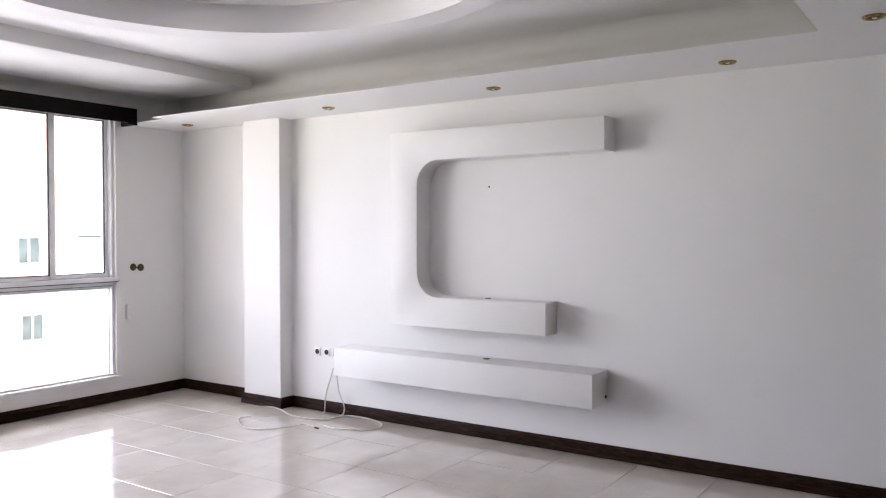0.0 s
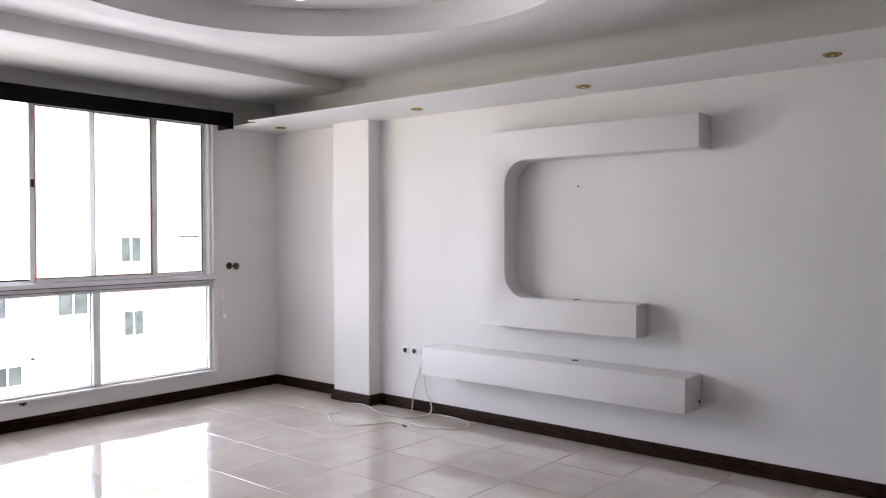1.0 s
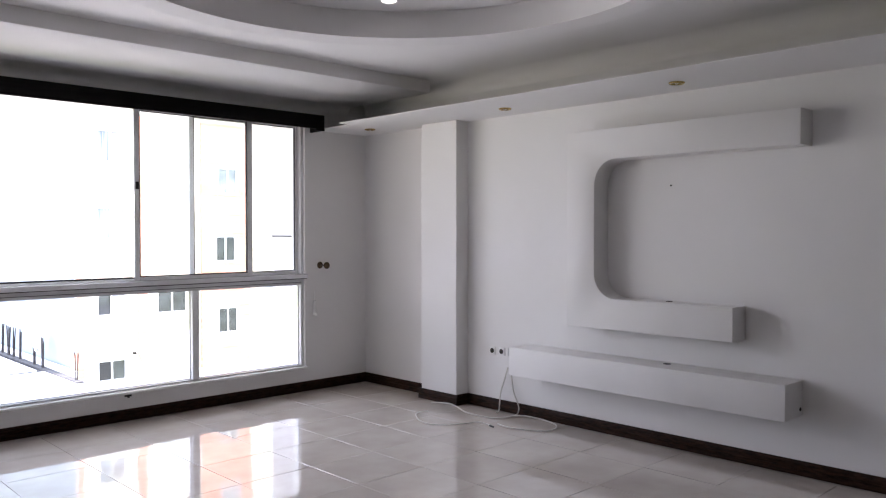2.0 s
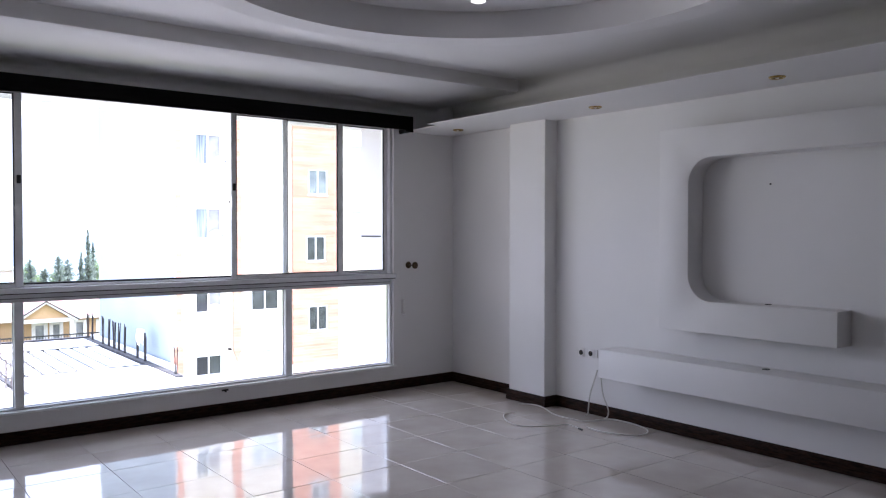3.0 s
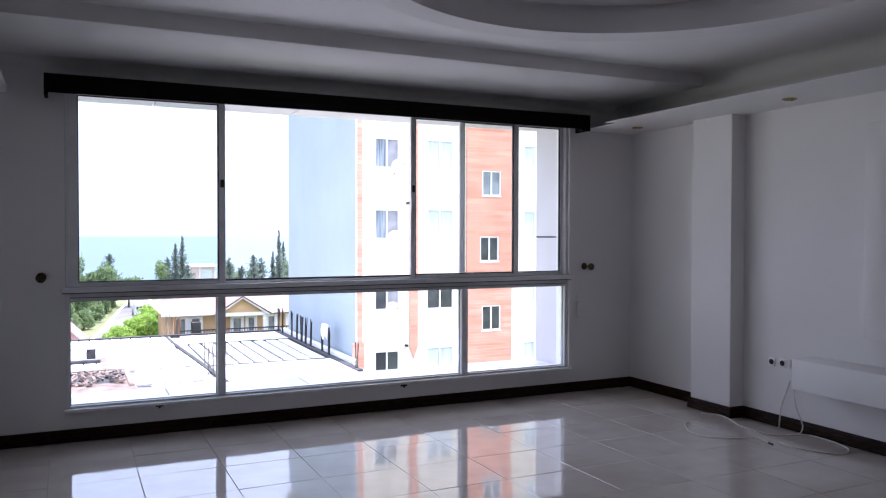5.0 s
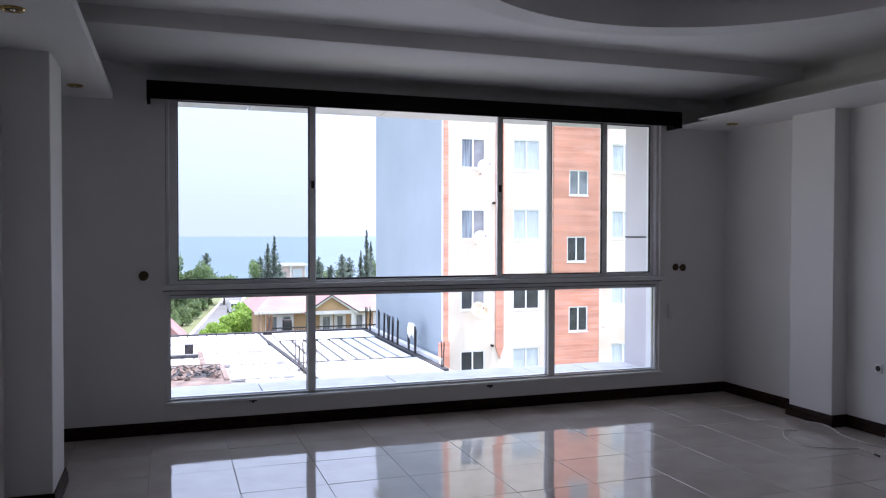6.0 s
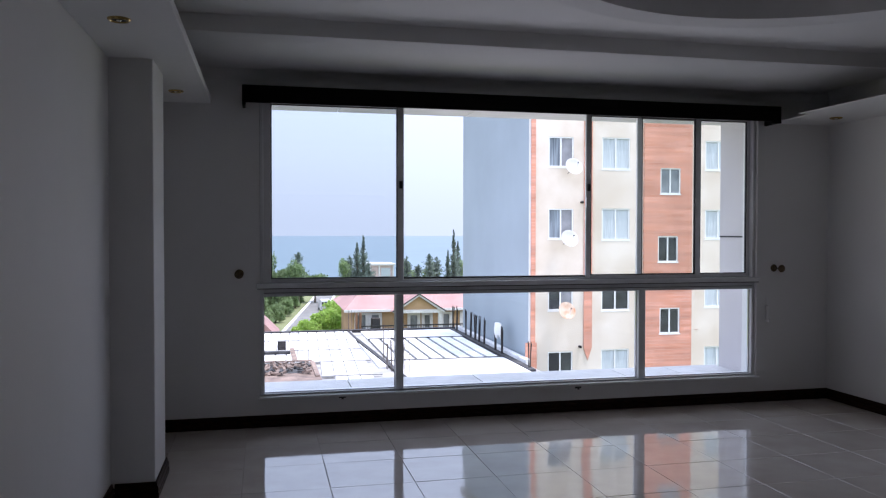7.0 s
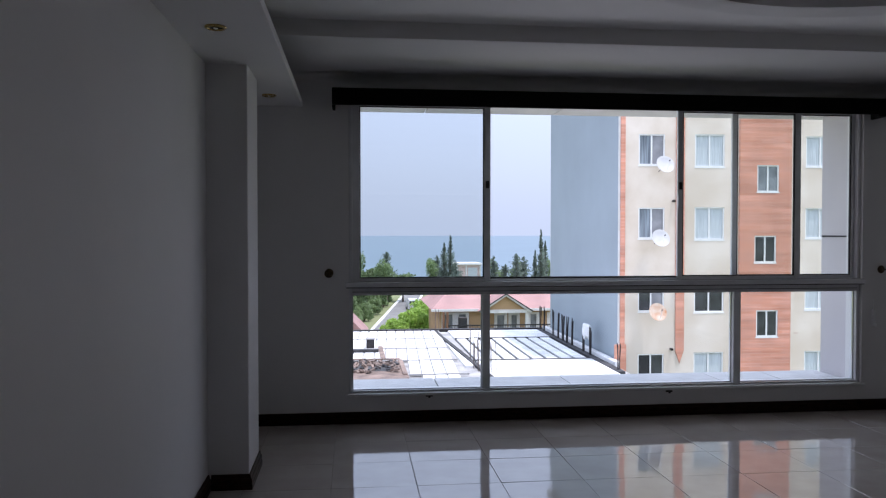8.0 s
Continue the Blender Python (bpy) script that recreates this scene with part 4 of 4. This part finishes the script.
for k, (wide_y, wide_x, z) in enumerate(((0.10, 0.03, 0.14), (0.36, 0.09, 0.12), (0.46, 0.12, 0.04), (0.47, 0.13, -0.14), (0.46, 0.13, -0.30), (0.43, 0.11, -0.44), (0.34, 0.06, -0.42))):
    folds.append([])
    for i in range(36):
        a = i * math.tau / 36
        crease = 1 + 0.10 * min(k, 4) / 4 * math.sin(7 * a + 0.6 * k) + 0.06 * noise.noise(Vector((math.cos(a) * 2, math.sin(a) * 2, k * 0.5)))
        hem = (0.10 * math.sin(5 * a + 1.0) + 0.07 * math.sin(9 * a)) * (max(0, k - 3) / 3)
        folds[-1].append(bm.verts.new((wide_x * math.cos(a) * crease, wide_y * math.sin(a) * crease, z + hem)))
for low, high in zip(folds, folds[1:]):
    for i in range(36):
        bm.faces.new((low[i], low[(i + 1) % 36], high[(i + 1) % 36], high[i]))
bm.faces.new(folds[0]), bm.faces.new(folds[-1])
part("sack", bm, M_FOAM, cloth, smooth=True)

# ---- the villa with the red roof ----
villa = thing("villa", "tan villa with a red sheet roof and white trim", "house", at=(0, 0, 0))
VY = 62.0
wins = [(7.10, -7.2, 7.85, -5.0), (8.22, -7.2, 8.90, -5.0), (11.30, -7.2, 11.98, -5.1), (12.45, -7.2, 13.0, -5.1), (14.0, -7.2, 14.6, -5.05), (15.6, -7.2, 16.4, -5.05), (17.6, -7.0, 18.6, -5.3)]
part("front_wall", pierced_wall(6.75, 20.5, Z0, -4.68, VY, VY + 0.3, wins), M_TAN, villa)
part("rear_wall", boxed(6.75, VY + 0.3, Z0, 7.05, VY + 9, -4.68), M_TAN, villa)
# near-black sheet that paints the villa's rooms behind the panes as unlit
part("villa_dark_sheet", boxed(7.05, VY + 0.8, Z0, 20.4, VY + 0.9, -4.7), M_ALU_DARK, villa)
bm = bmesh.new()
eave = [bm.verts.new(p) for p in ((6.05, VY - 0.45, -4.62), (21.3, VY - 0.45, -4.62), (21.3, VY + 10, -4.62), (6.05, VY + 10, -4.62))]
ridge = [bm.verts.new(p) for p in ((8.6, VY + 4.6, -2.75), (17.6, VY + 4.6, -2.75))]
for f in ((eave[0], eave[1], ridge[1], ridge[0]), (eave[1], eave[2], ridge[1]), (eave[2], eave[3], ridge[0], ridge[1]), (eave[3], eave[0], ridge[0]), tuple(eave)):
    bm.faces.new(f)
part("roof", bm, M_ROOF, villa, "red metal sheet roof")
part("fascia", boxed(6.05, VY - 0.53, -4.77, 21.3, VY - 0.43, -4.58), M_TRIM, villa, "white eaves board")
bm = prism(bmesh.new(), [(10.3, -4.62), (13.4, -4.62), (11.85, -3.58)], (VY - 1.0, VY + 3.0), "y")
part("gable", bm, M_TAN, villa, "tan gable")
for s in (-1, 1):
    bm = prism(bmesh.new(), [(11.85, -3.40), (11.85, -3.53), (11.85 + s * 1.97, -4.85), (11.85 + s * 2.1, -4.76)], (VY - 1.25, VY - 0.85), "y")
    part("gable_board", bm, M_TRIM, villa, "white gable board")
    slope = [(11.85, -3.32), (11.85, -3.395), (11.85 + s * 2.1, -4.755), (11.85 + s * 2.18, -4.70)]
    part("gable_edge", prism(bmesh.new(), slope, (VY - 1.3, VY - 1.2), "y"), M_JOIST, villa, "thin dark roof edge")
    part("gable_roof", prism(bmesh.new(), slope, (VY - 1.2, VY + 3.2), "y"), M_ROOF, villa, "red roof sheet")
part("gable_sill", boxed(10.2, VY - 1.15, -4.86, 13.5, VY - 0.98, -4.60), M_TRIM, villa, "white board under the gable")
for x in (6.95, 7.25):
    part("timber_post", boxed(x - 0.09, VY - 1.1, Z0, x + 0.09, VY - 0.92, -4.78), M_TIMBER, villa, "brown timber post")
for x in (10.05, 13.55):
    part("porch_post", boxed(x - 0.13, VY - 1.1, Z0, x + 0.13, VY - 0.85, -4.6), M_TRIM, villa, "white porch post")
for xa, za, xb, zb in wins:
    w = part("window", bmesh.new(), M_TRIM, villa)
    bm = bmesh.new()
    box(bm, xa - 0.18, VY - 0.06, za, xa + 0.06, VY + 0.1, zb + 0.12), box(bm, xb - 0.06, VY - 0.06, za, xb + 0.18, VY + 0.1, zb + 0.12)
    box(bm, xa + 0.06, VY - 0.05, zb - 0.05, xb - 0.06, VY + 0.1, zb + 0.12)
    w.data = mesh_of("window", bm, M_TRIM)
    part("pane", boxed(xa + 0.06, VY + 0.12, za, xb - 0.06, VY + 0.14, zb), M_GREYGLASS, w)
bm = bmesh.new()
for k in range(60):
    box(bm, 7.4 + 0.20 * k, VY - 1.1, -6.9, 7.43 + 0.20 * k, VY - 1.07, -5.85)
box(bm, 7.3, VY - 1.12, -5.85, 19.6, VY - 1.05, -5.76)
part("balcony_rail", bm, M_ALU_DARK, villa, "dark balcony rail")
part("balcony", boxed(6.75, VY - 1.2, -7.2, 20.0, VY, -6.95), M_TRIM, villa)
ac = thing("air_conditioner", "dark air conditioner box on the villa balcony", "air conditioner", at=(8.48, VY - 0.7, -6.95))
part("case", boxed(-0.33, -0.25, 0, 0.33, 0.25, 1.75, bevel=0.03, segments=1), M_STEEL, ac)
part("grille", boxed(-0.26, -0.27, 0.15, 0.26, -0.25, 1.6, bevel=0.005, segments=1), M_ALU_DARK, ac)
shed = thing("far_building", "pale flat-roofed building among the trees", "building", at=(19.5, 150, GROUND_Z))
part("wall", boxed(0.1, 0, 0, 4.8, 6, 4.1), M_PINK, shed)
for x in (0.1, 1.9, 4.6):
    part("pillar", boxed(x, -0.25, 0, x + 0.25, -0.01, 4.1), M_TRIM, shed)
part("roof", boxed(-0.2, -0.4, 4.1, 5.1, 6.3, 4.45), M_TRIM, shed)
part("doorway", boxed(2.4, -0.06, 1.4, 4.2, 0.0, 3.6), M_CURTAIN, shed)
red = thing("far_roof", "small house with a red roof beyond the trees", "house", at=(-1.5, 64, GROUND_Z))
part("wall", boxed(-2.3, -0.4, 0, 2.3, 6, 2.4), M_TAN, red)
part("roof", prism(bmesh.new(), [(-2.8, 2.0), (2.8, 2.0), (0.0, 4.8)], (-0.7, 6.5), "y"), M_ROOF, red, "red roof")


# ---- trees ----
def leaves(bm, center, radii, count, size, rng, flat=0.4):
    """Loose leaf clumps: small bent quads scattered near the surface of an uneven blob."""
    for _ in range(count):
        d = Vector((rng.gauss(0, 1), rng.gauss(0, 1), rng.gauss(0, 1))).normalized()
        r = rng.uniform(0.45, 1.0) ** 0.6 * (1 + 0.35 * noise.noise(d * 2.3 + Vector(center)))
        p = Vector(center) + Vector((d.x * radii[0], d.y * radii[1], d.z * radii[2])) * r
        s = size * rng.uniform(0.6, 1.4)
        m = Matrix.Translation(p) @ Euler((rng.uniform(0, 6.3), rng.uniform(0, 6.3), rng.uniform(0, 6.3))).to_matrix().to_4x4()
        a, b, c, e = (bm.verts.new(m @ Vector(q)) for q in ((-s, -s * 0.55, 0), (s * 0.9, -s * 0.5, flat * s * 0.5), (s, s * 0.6, 0), (-s * 0.8, s * 0.5, flat * s)))
        bm.faces.new((a, b, c, e))


def broad_tree(x, y, height, radius, mat, label, seed, clumps=9, low=0.55):
    rng = random.Random(seed)
    t = thing("tree", label, "tree", at=(x, y, GROUND_Z))
    bm = bmesh.new()
    lathe(bm, [(0.16 * radius * 0.5, 0), (0.10 * radius * 0.5, height * 0.4), (0.05 * radius * 0.5, height * 0.7)], 9)
    for k in range(5):
        a = 1.256 * k + rng.random()
        m = Matrix.Translation((0, 0, height * (0.35 + 0.07 * k))) @ Euler((radians(48), 0, a)).to_matrix().to_4x4()
        lathe(bm, [(0.035 * radius, 0), (0.012 * radius, radius * 0.8)], 6, m)
    part("trunk", bm, M_BARK, t)
    bm = bmesh.new()
    for k in range(clumps):
        a = 2.4 * k + rng.random()
        q = radius * 0.62 * math.sqrt((k + 0.3) / clumps)
        c = (q * math.cos(a), q * math.sin(a), height * rng.uniform(low, 0.86))
        leaves(bm, c, (radius * 0.45, radius * 0.45, height * 0.16), 150, radius * 0.075, rng)
    part("crown", bm, mat, t)
    return t


def conifer(x, y, height, radius, label, seed, rise=1.1, bare=0.06, taper=0.95):
    """A conifer of many single boughs: rise is the boughs' slope, steep for a cypress and flat for a pine."""
    rng = random.Random(seed)
    t = thing("cypress_tree" if rise > 0.8 else "pine_tree", label, "tree", at=(x, y, GROUND_Z))
    part("trunk", lathe(bmesh.new(), [(0.20, 0), (0.12, height * 0.6), (0.02, height * 0.98)], 8), M_BARK, t)
    bm = bmesh.new()
    for _ in range(int(20 * height)):
        h = bare + (1 - bare) * rng.random() ** 0.9
        a = rng.uniform(0, 6.283)
        reach = radius * (1 - h) ** taper * rng.uniform(0.35, 1.2) + 0.03
        tip = min(height * 1.0, h * height + reach * rise)
        out = Vector((math.cos(a), math.sin(a), 0))
        for k in range(11):
            s = (k + rng.random()) / 11
            p = out * (reach * s) + Vector((rng.gauss(0, 0.09), rng.gauss(0, 0.09), 0)) * (1.15 - h) + Vector((0, 0, h * height + (tip - h * height) * s * s + rng.gauss(0, 0.07)))
            q = rng.uniform(0.06, 0.15) * (1.25 - 0.6 * s) * (1.3 - 0.7 * h)
            m = Matrix.Translation(p) @ Euler((rng.uniform(-0.7, 0.7), rng.uniform(-0.7, 0.7), a + rng.uniform(-0.6, 0.6))).to_matrix().to_4x4()
            bm.faces.new([bm.verts.new(m @ Vector(v)) for v in ((-q, 0, -q), (q, 0.3 * q, -0.8 * q), (0.4 * q, 0.2 * q, 1.7 * q), (-0.4 * q, 0, 1.3 * q))])
    # crown colour already holds the haze of the far coast
    part("crown", bm, M_NEEDLE_HAZED, t)
    return t


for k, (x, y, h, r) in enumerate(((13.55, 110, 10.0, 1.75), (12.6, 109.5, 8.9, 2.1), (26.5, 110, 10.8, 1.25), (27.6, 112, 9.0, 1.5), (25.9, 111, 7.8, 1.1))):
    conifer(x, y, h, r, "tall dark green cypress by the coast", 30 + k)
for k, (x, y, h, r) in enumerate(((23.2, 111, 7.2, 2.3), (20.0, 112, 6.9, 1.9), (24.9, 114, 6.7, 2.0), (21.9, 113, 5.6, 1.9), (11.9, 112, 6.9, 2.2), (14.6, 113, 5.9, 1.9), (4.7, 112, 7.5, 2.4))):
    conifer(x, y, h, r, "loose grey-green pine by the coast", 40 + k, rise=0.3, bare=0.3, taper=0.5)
for k, (x, y, h, r) in enumerate(((4.2, 110, 7.5, 1.5), (10.9, 110, 6.8, 1.15), (0.6, 108, 7.6, 1.2), (-2.5, 105, 8.2, 3.0), (7.4, 118, 4.4, 2.0), (29.5, 118, 6.6, 2.0), (-7, 112, 7, 3), (20.1, 114, 6.6, 1.1), (24.2, 115, 6.3, 1.5), (21.6, 118, 5.2, 1.5))):
    broad_tree(x, y, h, r, M_LEAF, "dark green broad-leaved tree by the coast", 50 + k)
for k, (x, y, h, r) in enumerate(((-1.2, 92, 5.4, 2.4), (0.4, 98, 4.8, 2.0), (2.0, 105, 4.2, 1.8), (3.2, 113, 4.0, 1.9), (-2.8, 86, 5.8, 2.5), (-1.6, 80, 3.4, 1.6), (0.8, 109, 4.8, 2.0), (13.6, 118, 4.2, 2.0), (13.4, 108, 4.0, 1.8), (-4, 94, 6, 3), (-0.5, 87, 3.8, 1.3), (4.4, 122, 4.4, 2.2), (-2.4, 75, 3.0, 1.8), (0.2, 85, 1.6, 0.9), (1.3, 93, 2.2, 1.1), (2.6, 100, 2.2, 1.1), (-1.0, 98, 5.8, 2.2), (5.6, 137, 4.4, 2.4), (2.2, 120, 5.0, 2.4), (1.6, 97, 1.9, 1.0), (3.9, 110, 1.8, 1.0), (5.0, 118, 2.0, 1.1), (9.6, 88, 4.6, 1.5))):
    broad_tree(x, y, h, r, M_LEAF, "green roadside tree in full leaf", 80 + k, clumps=14, low=0.15)
for k, (x, y, h, r) in enumerate(((4.4, 74, 2.3, 1.0), (5.6, 72, 3.7, 1.7), (6.8, 76, 3.9, 1.6), (3.9, 70, 2.8, 1.2), (8.2, 80, 3.9, 1.5), (2.6, 69, 2.4, 0.9), (6.2, 80, 3.6, 1.6))):
    broad_tree(x, y, h, r, M_LEAF_BRIGHT, "bright yellow-green garden tree beside the street", 110 + k, clumps=13, low=0.25)
car = thing("parked_car", "small white car parked on the far street", "car", at=(8.0, 106, GROUND_Z))
body = [(-0.85, 0.30), (-0.85, 0.75), (-0.80, 0.95), (-0.62, 1.42), (0.62, 1.42), (0.80, 0.95), (0.85, 0.75), (0.85, 0.30)]
part("body", prism(bmesh.new(), body, (-2.0, 2.0), "y"), M_DISH, car)
part("windscreen", boxed(-0.62, -2.03, 0.95, 0.62, -2.0, 1.32), M_DARKGLASS, car)
for sx in (-0.78, 0.78):
    for sy in (-1.3, 1.3):
        o = part("wheel", lathe(bmesh.new(), [(0, -0.1), (0.31, -0.1), (0.31, 0.1), (0, 0.1)], 16, pose(sx, sy, 0.31, 0, 90, 0)), M_BLACK, car)
lamp_post = thing("street_lamp", "grey street lamp beside the road", "street lamp", at=(-1.4, 90, GROUND_Z))
tube("pole", [(0, 0, 0), (0, 0, 3), (0, 0, 6.0)], 0.07, M_ALU, lamp_post)
tube("arm", [(0, 0, 5.6), (0.5, 0, 5.9), (1.1, 0, 6.0)], 0.05, M_ALU, lamp_post)
part("lamp_head", boxed(0.9, -0.15, 5.93, 1.5, 0.15, 6.08, bevel=0.03, segments=1), M_ALU, lamp_post)

# ---- floor tiles, last ----
floor = structure("floor", boxed(BAY_W - THICK, SOUTH - THICK, -0.12, EAST + THICK, NORTH + THICK, -0.004), M_GROUT, "beige polished tile floor with thin joints", "floor")
TX, TY = 0.505, 0.495
tile = mesh_of("tile", boxed(-TX / 2 + 0.002, -TY / 2 + 0.002, -0.010, TX / 2 - 0.002, TY / 2 - 0.002, 0.0, bevel=0.0009, segments=1), M_TILE)
for i in range(-2, 11):
    for j in range(-8, 14):
        xc, yc = -0.178 + TX * (i + 0.5), 4.741 - TY * (10.5 - j)
        if WEST - TX / 2 < xc < EAST + TX / 2 - 0.1 and -4.2 < yc < NORTH + TY / 2 - 0.05:
            o = new("tile", tile)
            o.parent, o.location = floor, (xc, yc, 0)
            o.rotation_euler = (rng.gauss(0, 0.0019), rng.gauss(0, 0.0019), 0)   # laid by hand, never quite level
bm = bmesh.new()
for i in range(-11, 11):
    for j in range(-16, 14):
        xc, yc = -0.178 + TX * (i + 0.5), 4.741 - TY * (10.5 - j)
        laid = WEST - TX / 2 < xc and -4.2 < yc
        if not laid and yc > SOUTH + TY / 2 and xc > BAY_W + TX / 2 and xc < EAST + TX / 2 - 0.1 and (xc > WEST or yc < BAY_N):
            box(bm, xc - TX / 2 + 0.002, yc - TY / 2 + 0.002, -0.010, xc + TX / 2 - 0.002, yc + TY / 2 - 0.002, 0.0)
tagged(part("tile_field", bm, M_TILE, floor), kind="stuff")
